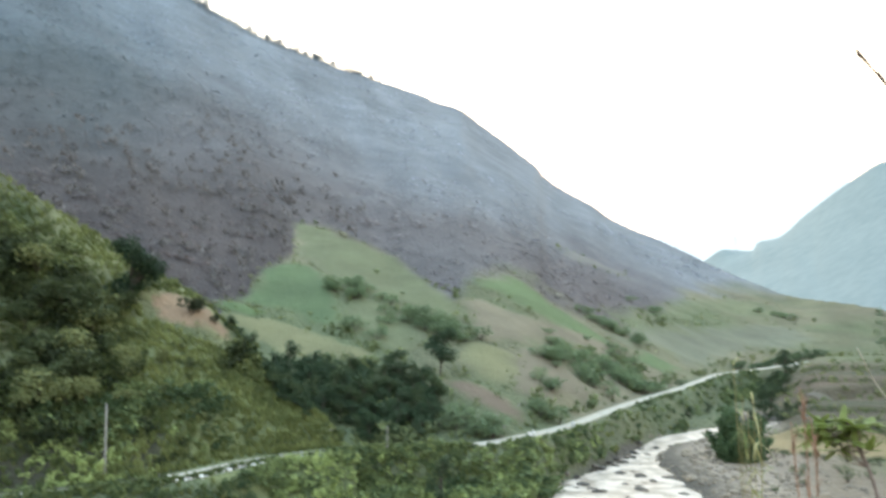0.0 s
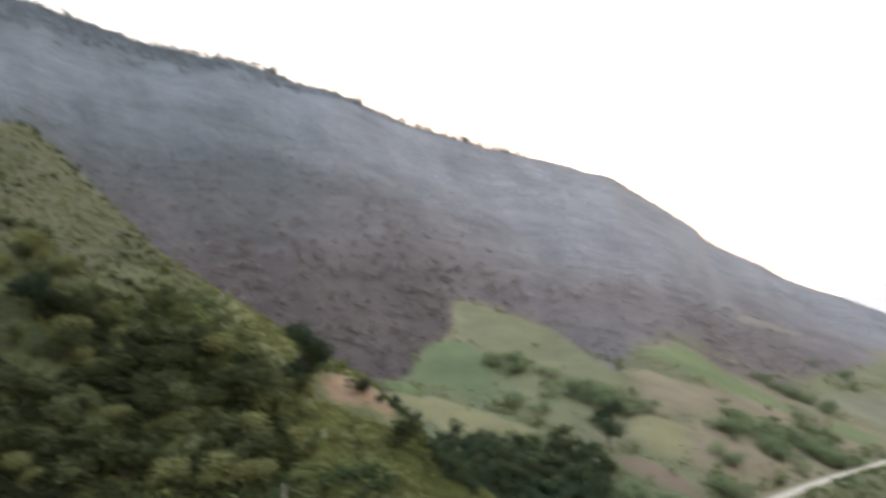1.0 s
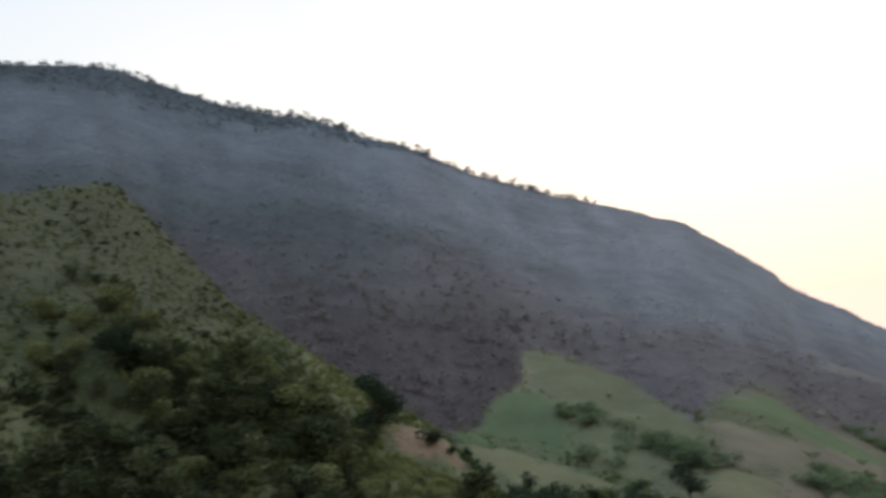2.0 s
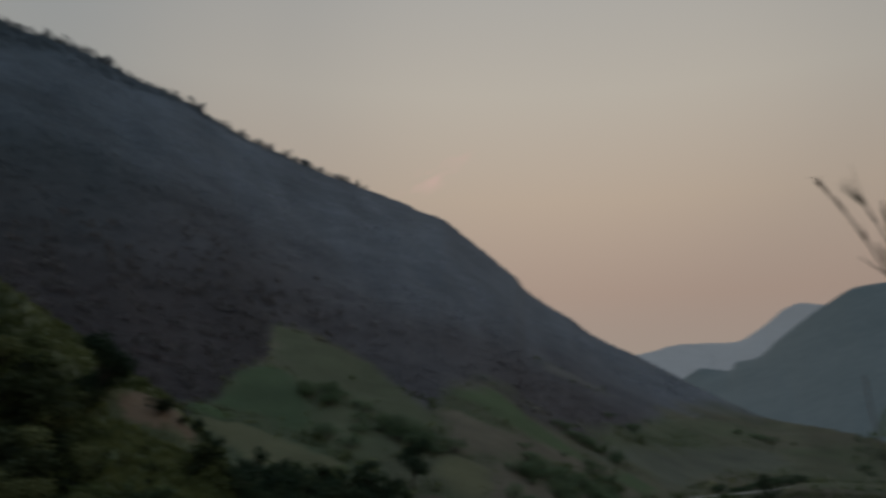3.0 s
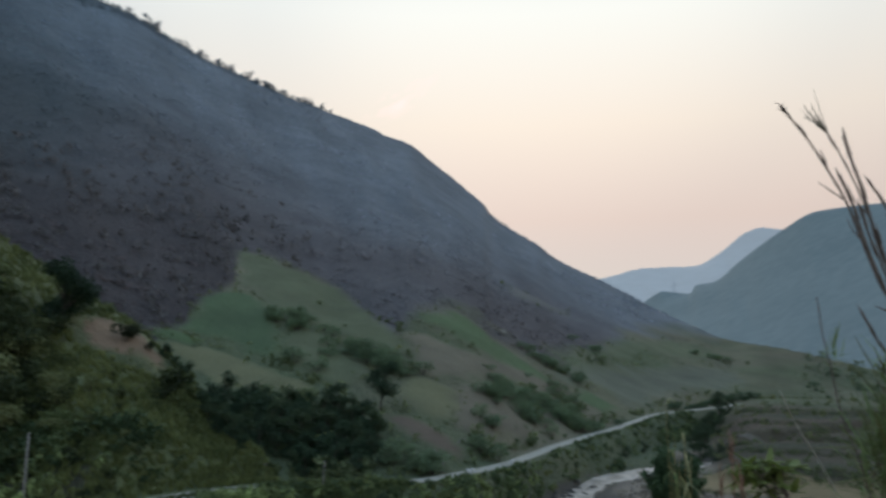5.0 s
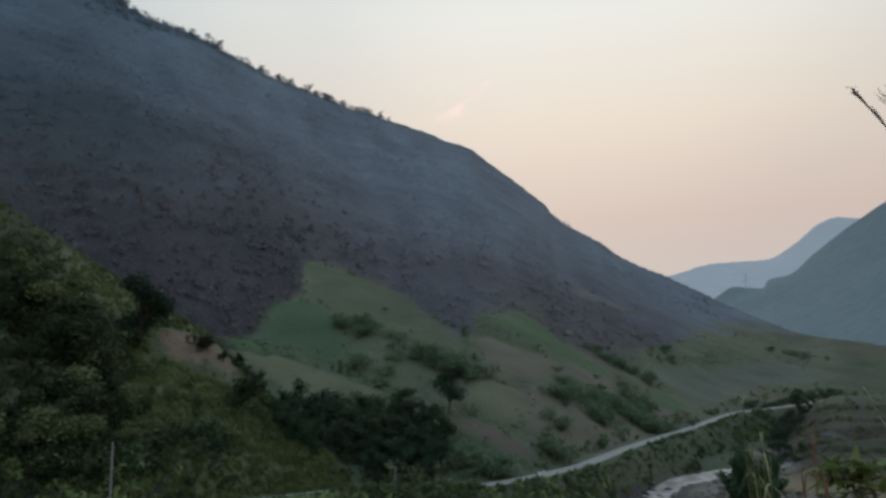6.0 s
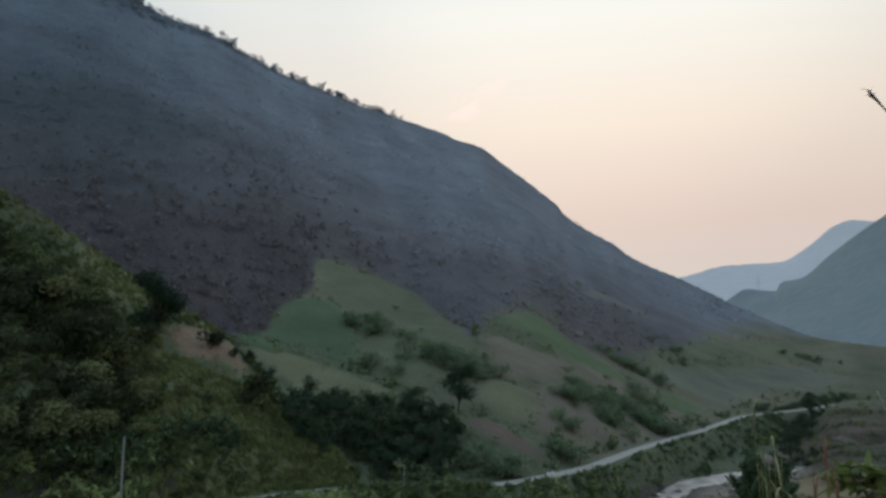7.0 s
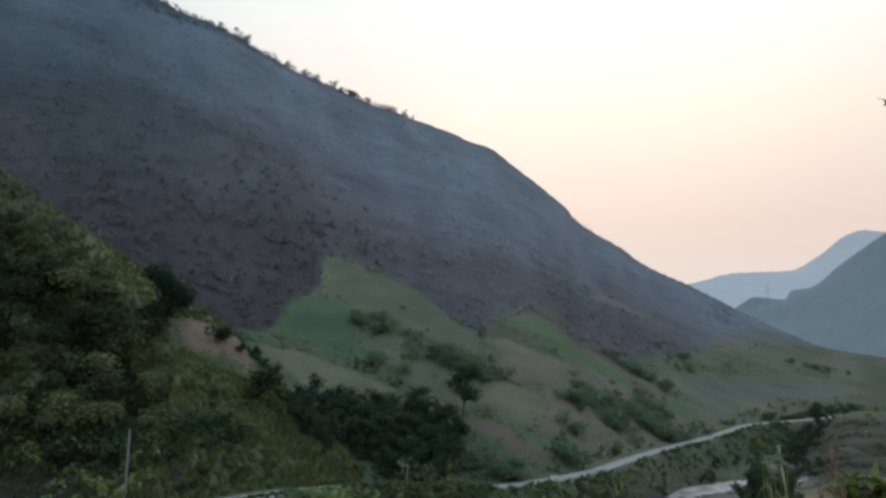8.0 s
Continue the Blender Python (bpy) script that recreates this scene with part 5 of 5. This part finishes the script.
scatter("gravel_bank", "pale stones and boulders of the gravel bank", STONE, loose, xy, np.clip(rng.lognormal(-0.5, 0.5, len(xy)), 0.25, 2.0), mix(np.array([0.6, 0.6, 0.6]), np.array([1.1, 1.08, 1.0]), rng.uniform(0, 1, (len(xy), 1))), "stones", 0.05)

# white stones along the road edge
KERB = "white stones along the road edge"
kerb = []
for j in range(3):
    p, f = stones[j]
    me = mesh_of("kerb_stone", p * [0.75, 0.85, 1.15], f, WHITE)
    kerb.append(me)
line = np.array(round_line(ROAD, 4))
seg = np.concatenate([[0], np.cumsum(np.hypot(*np.diff(line[:, :2], axis=0).T))])
s0, s1 = np.interp([-35.0, -15.0], line[:, 0], seg)
way = np.gradient(line[:, :2], axis=0)
way /= np.linalg.norm(way, axis=1, keepdims=True)
for j in range(64):
    s = s0 + (s1 - s0) * (j + rw.uniform(-1.5, 1.5)) / 64
    px, py = np.interp(s, seg, line[:, 0]), np.interp(s, seg, line[:, 1])
    ob = new("kerb_stone", kerb[j % 3])
    wx, wy = np.interp(s, seg, way[:, 0]), np.interp(s, seg, way[:, 1])
    side = rw.uniform(2.2, 2.9)
    ob.matrix_basis = pose(px + wy * side, py - wx * side, 5.98, 0, 0, rw.uniform(0, 360)) @ Matrix.Scale(rw.uniform(0.4, 1.05), 4)
    tagged(ob, "whitewashed stone on the edge of the road", "stone", KERB)
for px, py in ((13.2, 117.2), (13.9, 118.0), (21.6, 126.8)):
    ob = new("marker_stone", kerb[1])
    ob.matrix_basis = pose(px, py, 6.1, 0, 0, 40) @ Matrix.Diagonal((0.9, 0.9, 2.0, 1))
    tagged(ob, "white marker stone standing at the road edge", "stone", "marker stones at the road edge")

# retaining wall with buttresses below the road
wall = thing("retaining_wall", 18.0, 121.4, "pale concrete retaining wall below the road", "wall", z=2.2, turn=48.6)


def block(w, d, h, taper=0.1, bevel=0.06):
    bm = bmesh.new()
    bmesh.ops.create_cube(bm, size=1)
    for vert in bm.verts:
        t = 1 - taper * (vert.co.z + 0.5)
        vert.co = (vert.co.x * w, vert.co.y * d * t, (vert.co.z + 0.5) * h)
    bmesh.ops.bevel(bm, geom=bm.edges[:], offset=bevel, segments=2, affect="EDGES")
    me = bpy.data.meshes.new("block")
    bm.to_mesh(me)
    bm.free()
    return me


for nm, me, off in (("wall_face", block(9, 0.7, 3.7), 0), ("buttress", block(0.8, 1.6, 3.3, 0.5), -3), ("buttress", block(0.8, 1.6, 3.3, 0.5), 1.2)):
    me.materials.append(CONCRETE)
    ob = part(nm, me, wall)
    ob.matrix_basis = pose(off, 0.0 if nm == "wall_face" else -0.6, 0)

# ---------------------------------------------------------------- poles
POLE = material("pole_concrete", (0.31, 0.295, 0.26), (0.2, 0.19, 0.17), scale=2.0, fine=5, bump=0.2)
STEEL = material("grey_steel", (0.45, 0.48, 0.5), (0.38, 0.41, 0.44), scale=0.5, fine=4, rough=0.6, bump=0)


def pole(x, y, h, r0, label):
    root = thing("roadside_pole", x, y, label, "pole")
    p = Pile()
    p.tube([(0, 0, -0.5), (0.02, 0, h * 0.5), (0.05, 0.02, h)], [r0, r0 * 0.85, r0 * 0.65], 8)
    part("shaft", p.mesh("shaft", POLE), root)
    p = Pile()
    p.tube([(0, 0, -0.1), (0, 0, 0.25), (0, 0, 0.3)], [r0 * 1.5, r0 * 1.4, r0 * 1.05], 8)
    part("footing", p.mesh("footing", POLE), root)
    return root


pole(-41.3, 93.4, 8.4, 0.17, "pale weathered pole standing beside the road")
pole(-7.9, 107.3, 3.6, 0.10, "thin grey post beside the road")

# lattice tower on the far ridge
tx, ty = polar(21.6, 1480)
tower = tagged(new("lattice_tower"), "faint steel lattice power tower on the far ridge", "tower")
tz = EYE + 1480 * math.tan(radians(4.2))
tower.matrix_basis = pose(float(tx), float(ty), tz, 0, 0, 20)
for sx in (-1, 1):
    for sy in (-1, 1):
        p = Pile()
        p.tube([(sx * 3.2, sy * 3.2, -4), (sx * 1.4, sy * 1.4, 16), (sx * 0.5, sy * 0.5, 30)], [0.16, 0.13, 0.1], 4)
        part("leg", p.mesh("leg", STEEL), tower)
for h, w in ((18, 5.0), (22, 4.4), (26, 3.6)):
    p = Pile()
    p.tube([(-w, 0, h), (0, 0, h + 0.3), (w, 0, h)], [0.06, 0.14, 0.06], 4)
    part("cross_arm", p.mesh("cross_arm", STEEL), tower)
for h in range(0, 28, 4):
    w = np.interp(h, [-4, 16, 30], [3.2, 1.4, 0.5])
    w2 = np.interp(h + 4, [-4, 16, 30], [3.2, 1.4, 0.5])
    p = Pile()
    for s in (-1, 1):
        p.tube([(-w * s, -w, h), (w2 * s, -w2, h + 4)], [0.05, 0.05], 4)
        p.tube([(-w * s, w, h), (w2 * s, w2, h + 4)], [0.05, 0.05], 4)
    part("brace", p.mesh("brace", STEEL), tower)

# ---------------------------------------------------------------- plants close to the lookout
DEAD = material("dead_stem", (0.24, 0.185, 0.15), (0.11, 0.082, 0.07), scale=30, fine=5, rough=0.7, bump=0.3)
STRAW = material("dry_straw", (0.52, 0.47, 0.37), (0.34, 0.29, 0.21), scale=20, fine=5, rough=0.7, bump=0, sub=0.2)
BLADE = material("reed_blade", (0.24, 0.24, 0.11), (0.11, 0.1, 0.055), scale=6, fine=5, rough=0.55, bump=0, island=0.6, sub=0.3)
SHOOT = material("green_shoot", (0.29, 0.37, 0.125), (0.14, 0.19, 0.085), scale=10, fine=4, rough=0.6, bump=0, island=0.5, sub=0.35)
OLIVE = material("olive_blade", (0.25, 0.255, 0.1), (0.1, 0.105, 0.05), scale=6, fine=5, rough=0.6, bump=0, island=0.7, sub=0.3)
WITHERED = material("withered_blade", (0.26, 0.20, 0.135), (0.12, 0.09, 0.065), scale=8, fine=4, rough=0.7, bump=0, island=0.6, sub=0.25)
PALELEAF = material("pale_leaf", (0.42, 0.45, 0.34), (0.28, 0.3, 0.2), scale=12, fine=4, rough=0.6, bump=0, sub=0.2)
BROAD = material("broad_leaf", (0.25, 0.30, 0.07), (0.10, 0.13, 0.035), scale=8, fine=4, rough=0.45, bump=0.1, island=0.6, sub=0.3, spec=0.4)
RUSSET = material("russet_stem", (0.33, 0.19, 0.125), (0.2, 0.115, 0.075), scale=12, fine=4, rough=0.7, bump=0)


def spot(az, el, d):
    """The place at a bearing, an elevation and a distance from the lookout."""
    a, e = radians(az), radians(el)
    return np.array([d * math.sin(a) * math.cos(e), d * math.cos(a) * math.cos(e), EYE + d * math.sin(e)])


def curve3(p, n=14):
    """A smooth curve through a few places."""
    p = np.array(p, float)
    t, u = np.arange(len(p)), np.linspace(0, len(p) - 1, n)
    return np.stack([smooth(u, list(zip(t, p[:, k]))) for k in range(3)], 1)


def blade(pile, base, tip, droop, width, n=7):
    """A long leaf that arches over, folded along its middle."""
    k = np.linspace(0, 1, n)[:, None]
    mid = base + (np.asarray(tip) - base) * k + [0, 0, 1] * (droop * (k - k ** 2.5))
    t = np.gradient(mid, axis=0)
    side = np.cross(t, [0, 0, 1.0])
    side /= np.linalg.norm(side, axis=1, keepdims=True) + 1e-9
    w = width * np.sin(np.pi * np.clip(k * 0.93 + 0.07, 0, 1)) ** 0.6 * (1 - k * 0.4)
    v = np.stack([mid - side * w, mid - [0, 0, 1] * w * 0.35, mid + side * w], 1).reshape(-1, 3)
    i = np.arange(n * 3).reshape(n, 3)
    f = np.stack([i[:-1, :-1], i[:-1, 1:], i[1:, 1:], i[1:, :-1]], -1).reshape(-1, 4)
    pile.add(v, f)


rn = np.random.default_rng(17)
clump = thing("reed_clump", 2.12, 1.98, "tall clump of dry brown reeds with feathery tops and green blades", "reeds", z=0.0)
clump.matrix_basis = Matrix.Translation((2.12, 1.98, ground_z(2.12, 1.98)))
C0 = np.array(clump.matrix_basis.translation)


def stem(points, r0, r1, foot, mat=DEAD, feather=0, knots=True, sheaths=3):
    """One reed: a jointed stem from the ground to its tip, with sheaths and a feathery head."""
    p = curve3([foot] + points, 30) - C0
    pl = Pile()
    rad = np.linspace(r0, r1, len(p)) * 0.64
    if knots:
        rad[5::4] *= 1.3
    pl.tube(p, rad, 6)
    for j in (11, 16, 20, 24, 27)[5 - sheaths:] if knots else ():
        d = p[j + 1] - p[j]
        d /= np.linalg.norm(d)
        off = np.cross(d, rn.normal(size=3)) * 0.0035
        pl.tube([p[j], p[j] + d * 0.02 + off, p[j] + d * 0.055 + off * 1.8], [rad[j] * 1.35, rad[j] * 1.15, rad[j] * 0.3], 5)
    ob = part("reed_stem", pl.mesh("reed_stem", mat), clump)
    if feather:
        fp = Pile()
        tip, d = p[-1], p[-1] - p[-2]
        d /= np.linalg.norm(d)
        big = feather >= 10
        for _ in range(feather):
            w = d * (1.0 if big else 0.4) + np.clip(rn.normal(0, 0.3 if big else 0.5, 3), -0.5, 0.5) + ([-0.22, 0.1, -0.1] if big else [0, 0, 0])
            l = rn.uniform(0.03, 0.08) if big else rn.uniform(0.012, 0.026)
            fp.tube([tip - d * rn.uniform(0, 0.03), tip + w * l * 0.5, tip + w * l + d * l * 0.15 + rn.normal(0, 0.004, 3)], [0.0018, 0.0013, 0.0006], 4)
        part("feathery_head", fp.mesh("feathery_head", STRAW if big else DEAD), ob, "feathery dry seed head")
    return ob


def foot_near():
    a, q = rn.uniform(0, 6.28), rn.uniform(0, 0.22)
    x, y = C0[0] + q * math.cos(a), C0[1] + q * math.sin(a)
    return np.array([x, y, ground_z(x, y) - 0.03])


def rise(d, *bearings):
    return [spot(a, e, d) for a, e in bearings]


# the bare stems that stand out against the sky
stem(rise(2.45, (36.7, 0.5), (34.7, 4.8), (33.1, 10.2), (32.2, 12.2), (30.9, 14.7), (29.4, 16.9)), 0.0062, 0.0038, foot_near(), feather=8)
stem(rise(2.60, (36.7, 1.6), (35.0, 6.8), (33.9, 10.8), (32.9, 13.4), (32.1, 15.2)), 0.0058, 0.0028, foot_near(), feather=15)
stem(rise(2.50, (36.4, 2.5), (34.9, 6.8), (34.1, 11.0), (33.6, 12.8), (33.2, 14.5)), 0.0068, 0.0058, foot_near(), sheaths=5)
stem(rise(2.40, (36.5, 0.1), (35.2, 3.7), (34.0, 7.7), (33.5, 9.9), (32.8, 12.0)), 0.0068, 0.0055, foot_near(), sheaths=5)
stem(rise(2.40, (40.5, -1.0), (38.6, 3.4), (36.5, 7.1), (35.6, 9.2), (34.5, 11.5)), 0.0052, 0.0038, foot_near())
stem(rise(2.30, (40.0, 0.0), (39.0, 6.7), (38.9, 9.6), (38.5, 11.7), (37.8, 15.3)), 0.0055, 0.0036, foot_near(), feather=14)
stem(rise(2.35, (37.9, -3.0), (37.6, 1.6), (37.7, 4.8), (37.8, 7.6), (38.3, 11.2)), 0.0055, 0.0035, foot_near())
stem(rise(2.50, (37.4, -9.0), (36.2, -3.9), (35.2, -0.6), (34.4, 0.9), (33.6, 2.8)), 0.0065, 0.0048, foot_near())
stem(rise(2.40, (33.4, -9.0), (32.0, -3.7), (31.6, -0.9), (31.2, 1.5), (31.0, 3.8)), 0.0042, 0.0024, foot_near(), knots=False)
stem(rise(2.45, (39.5, -4.0), (38.1, -0.5), (37.4, 1.0), (36.8, 2.9), (36.3, 4.3)), 0.006, 0.0048, foot_near(), sheaths=5)
stem(rise(2.45, (39.0, -5.0), (37.7, -1.7), (37.1, 0.3), (36.2, 2.2), (35.3, 2.9)), 0.006, 0.0045, foot_near(), sheaths=5)
stem(rise(2.55, (37.6, -3.0), (36.3, 1.0), (35.3, 4.6), (34.3, 8.0), (33.9, 9.6)), 0.006, 0.005, foot_near(), sheaths=5)
stem(rise(2.50, (38.4, -3.0), (37.0, 0.6), (36.0, 3.4), (35.3, 5.6), (34.8, 8.2)), 0.006, 0.0045, foot_near(), sheaths=5)
# fine side twigs
for t0, t1, t2 in (((33.0, 10.3), (32.3, 10.9), (31.5, 11.6)), ((34.0, 7.4), (33.4, 8.2), (33.1, 9.0)), ((34.5, 9.0), (33.6, 10.2), (33.2, 11.3)), ((38.2, 10.0), (37.5, 10.6), (36.9, 11.4))):
    pl = Pile()
    pl.tube([p - C0 for p in rise(2.45, t0, t1, t2)], [0.0028, 0.002, 0.001], 5)
    part("side_twig", pl.mesh("side_twig", DEAD), clump)
# leafy reeds of the lower clump
EDGE_EL = [(32.4, -12), (33.2, -6.0), (34.2, -3.2), (35.1, -1.6), (36.5, -0.5), (38.1, 2.0), (40, 7.0), (44, 9), (50, 9)]
tufts_at = []
for j in range(32):
    az = rn.uniform(34.3, 47)
    top = float(smooth(np.array(az), EDGE_EL)) - rn.exponential(1.6)
    d = rn.uniform(2.2, 2.75)
    lean = rn.uniform(0.5, 2.2)
    way = rise(d, (az + lean, top - 14), (az + lean * 0.5, top - 6), (az, top))
    stem(way, 0.0055, 0.003, foot_near(), DEAD if j % 3 else BLADE, sheaths=5)
    for k in rn.uniform(0, 1, 9):
        tufts_at.append((way[1] + (way[2] - way[1]) * k) if k > 0.4 else (way[0] + (way[1] - way[0]) * k * 2))
# short leaves in whorls along them
for mat, nm, share in ((SHOOT, "green_leaves", (0, 2)), (OLIVE, "olive_leaves", (1,)), (WITHERED, "withered_leaves", (3,))):
    pl = Pile()
    for j, c in enumerate(tufts_at):
        if j % 4 not in share:
            continue
        for _ in range(11):
            w = rn.normal(0, 0.045, 3) + [-0.01, 0, rn.uniform(-0.03, 0.1)]
            blade(pl, c - C0 + rn.normal(0, 0.02, 3), c - C0 + w, rn.uniform(-0.01, 0.04), rn.uniform(0.002, 0.005), 4)
    tagged(part(nm, pl.mesh(nm, mat), clump, nm.replace("_", " ") + " of the reeds"), kind="stuff")
# dense lower foliage
pl = Pile()
for j in range(1700):
    az = rn.uniform(33.6, 50)
    el = float(smooth(np.array(az), EDGE_EL)) - 2.0 - abs(rn.normal(0, 9))
    base = spot(az, el, rn.uniform(2.2, 2.85)) - C0
    blade(pl, base, base + np.array([rn.normal(-0.02, 0.07), rn.normal(0, 0.07), rn.uniform(-0.05, 0.16)]), rn.uniform(0, 0.06), rn.uniform(0.003, 0.008), 4)
tagged(part("lower_foliage", pl.mesh("lower_foliage", OLIVE), clump, "dense olive-brown blades"), kind="stuff")
pl = Pile()
for j in range(1000):
    az = rn.uniform(33.0, 50)
    el = float(smooth(np.array(az), EDGE_EL)) - 0.8 - abs(rn.normal(0, 7))
    base = spot(az, el, rn.uniform(2.15, 2.6)) - C0
    blade(pl, base, base + np.array([rn.normal(-0.02, 0.06), rn.normal(0, 0.06), rn.uniform(-0.03, 0.14)]), rn.uniform(0, 0.05), rn.uniform(0.002, 0.006), 4)
tagged(part("fresh_growth", pl.mesh("fresh_growth", SHOOT), clump, "fresh yellow-green blades"), kind="stuff")
# whorls of narrow leaves on the upright stems
for az, el, n, s in ((38.2, 10.2, 16, 1.0), (38.9, 9.0, 12, 1.0), (37.8, 7.0, 14, 0.9), (38.7, 5.8, 14, 1.0), (37.2, 3.8, 9, 0.8), (38.4, 3.0, 12, 1.0), (34.3, -1.4, 12, 0.9), (34.7, -0.7, 8, 0.7), (31.8, -0.2, 9, 0.55), (32.4, -1.0, 9, 0.5), (31.2, -0.3, 6, 0.5), (39.6, 1.5, 12, 1.0), (36.8, -1.0, 9, 0.8)):
    c = spot(az, el, rn.uniform(2.32, 2.45)) - C0
    for _ in range(n):
        pl = Pile()
        w = rn.normal(0, 0.05, 3) * s + [0, 0, rn.uniform(-0.01, 0.08) * s]
        blade(pl, c + rn.normal(0, 0.01, 3), c + w, rn.uniform(-0.01, 0.03), rn.uniform(0.0016, 0.0035), 5)
        part("leaf_blade", pl.mesh("leaf_blade", SHOOT if el > -0.9 else OLIVE), clump, "short narrow green blade")
# a few broad leaves that catch the light
for az, el, mat in ((34.9, -6.6, PALELEAF), (33.8, -6.7, PALELEAF), (37.3, -7.6, PALELEAF), (36.0, -3.2, PALELEAF), (34.6, -8.8, PALELEAF)):
    c = spot(az, el, 2.3) - C0
    pl = Pile()
    blade(pl, c, c + [rn.uniform(-0.05, 0.03), rn.normal(0, 0.02), rn.uniform(-0.03, 0.05)], 0.02, 0.006, 6)
    part("pale_leaf", pl.mesh("pale_leaf", mat), clump, "pale withered leaf")


def near_plant(name, az, d, label, category):
    p = spot(az, 0, d)
    root = new(name)
    root.matrix_basis = Matrix.Translation((p[0], p[1], ground_z(p[0], p[1])))
    return tagged(root, label, category), np.array(root.matrix_basis.translation)


# leafy shrub below the lookout
sap, S0 = near_plant("leafy_sapling", 29.4, 6.0, "young shrub with broad yellow-green leaves on a thin dark stem", "shrub")
axis = curve3([(0, 0, -0.1), spot(29.9, -17, 6) - S0, spot(29.2, -12, 6) - S0, spot(28.5, -9.4, 6) - S0, spot(27.7, -7.4, 6) - S0], 24)
pl = Pile()
pl.tube(axis, np.linspace(0.02, 0.005, 24), 6)
part("stem", pl.mesh("stem", DEAD), sap)
for j in range(26):
    fork = axis[rn.integers(15, 24)]
    c = spot(rn.uniform(25.0, 29.4), rn.uniform(-9.3, -6.9), rn.uniform(5.85, 6.15)) - S0
    c = fork + (c - fork) * rn.uniform(0.6, 1.0)
    pl = Pile()
    pl.tube([fork, (fork + c) / 2 + [0, 0, -0.025], c], [0.006, 0.0045, 0.0025], 5)
    tw = part("twig", pl.mesh("twig", DEAD), sap)
    for _ in range(5):
        dirn = rn.normal(size=3)
        dirn[2] = dirn[2] * 0.5 - 0.05
        dirn /= np.linalg.norm(dirn)
        lf = Pile()
        blade(lf, c, c + dirn * rn.uniform(0.09, 0.16), rn.uniform(0.0, 0.03), rn.uniform(0.026, 0.044), 6)
        part("leaf", lf.mesh("leaf", BROAD), tw)

# russet grass stems
rus, S0 = near_plant("russet_grass", 25.6, 5.0, "thin russet-orange grass stems with dry tops", "grass")
for az, el in ((25.1, -6.2), (25.7, -8.4), (24.3, -8.6)):
    pl = Pile()
    tip = spot(az, el, 5.0) - S0
    pl.tube(curve3([(rn.normal(0, 0.05), rn.normal(0, 0.05), -0.1), tip * [0.5, 0.5, 0.6], tip]), np.linspace(0.006, 0.004, 14), 5)
    st = part("stem", pl.mesh("stem", RUSSET), rus)
    for _ in range(16):
        lf = Pile()
        b = tip * rn.uniform(0.55, 1.0)
        blade(lf, b, b + np.array([rn.normal(0, 0.03), rn.normal(0, 0.03), rn.uniform(-0.05, 0.16)]), rn.uniform(0, 0.03), rn.uniform(0.003, 0.008), 5)
        part("sheath", lf.mesh("sheath", RUSSET), st)
    fe = Pile()
    for _ in range(10):
        w = np.array([rn.normal(0, 0.025), rn.normal(0, 0.025), rn.uniform(-0.18, 0.1)])
        fe.tube([tip + [0, 0, -0.1], tip + w * 0.6, tip + w], [0.004, 0.003, 0.001], 4)
    part("seed_head", fe.mesh("seed_head", RUSSET), st)

# slender reed with pale drooping blades
GOLD = material("golden_reed", (0.36, 0.31, 0.13), (0.2, 0.17, 0.08), scale=10, fine=4, rough=0.6, bump=0, sub=0.25)
PALEBLADE = material("pale_reed_blade", (0.5, 0.47, 0.24), (0.3, 0.29, 0.13), scale=8, fine=4, rough=0.6, bump=0, island=0.5, sub=0.3)
reed, S0 = near_plant("slender_reed", 21.6, 6.0, "slender golden reed with pale drooping blades", "reeds")
for az, el in ((20.8, -3.8), (21.3, -6.0), (22.0, -6.2), (21.6, -6.9), (22.4, -7.2), (21.1, -7.8)):
    pl = Pile()
    tip = spot(az, el, 6.0) - S0
    pl.tube(curve3([(rn.normal(0, 0.06), rn.normal(0, 0.06), -0.1), tip * [0.6, 0.6, 0.55], tip]), np.linspace(0.005, 0.003, 14), 6)
    st = part("stem", pl.mesh("stem", GOLD), reed)
    for _ in range(6 if el < -5 else 3):
        lf = Pile()
        b = tip * rn.uniform(0.78, 1.0)
        blade(lf, b, b + np.array([rn.normal(0.05, 0.09), rn.normal(0, 0.07), rn.uniform(-0.3, 0.1)]), rn.uniform(0.08, 0.2), rn.uniform(0.007, 0.014))
        part("leaf_blade", lf.mesh("leaf_blade", PALEBLADE if rn.random() < 0.55 else SHOOT), st, "pale drooping blade")

# a bent dry stalk
stalk, S0 = near_plant("dry_stalk", 33.5, 3.2, "single thin pale bent stalk of dry grass", "grass")
pl = Pile()
pl.tube(curve3([(0, 0, -0.05), spot(33.0, -14, 3.2) - S0, spot(31.0, -8.0, 3.2) - S0, spot(29.2, -4.6, 3.2) - S0, spot(28.4, -2.6, 3.2) - S0], 20), np.linspace(0.004, 0.0022, 20), 5)
part("stem", pl.mesh("stem", STRAW), stalk)
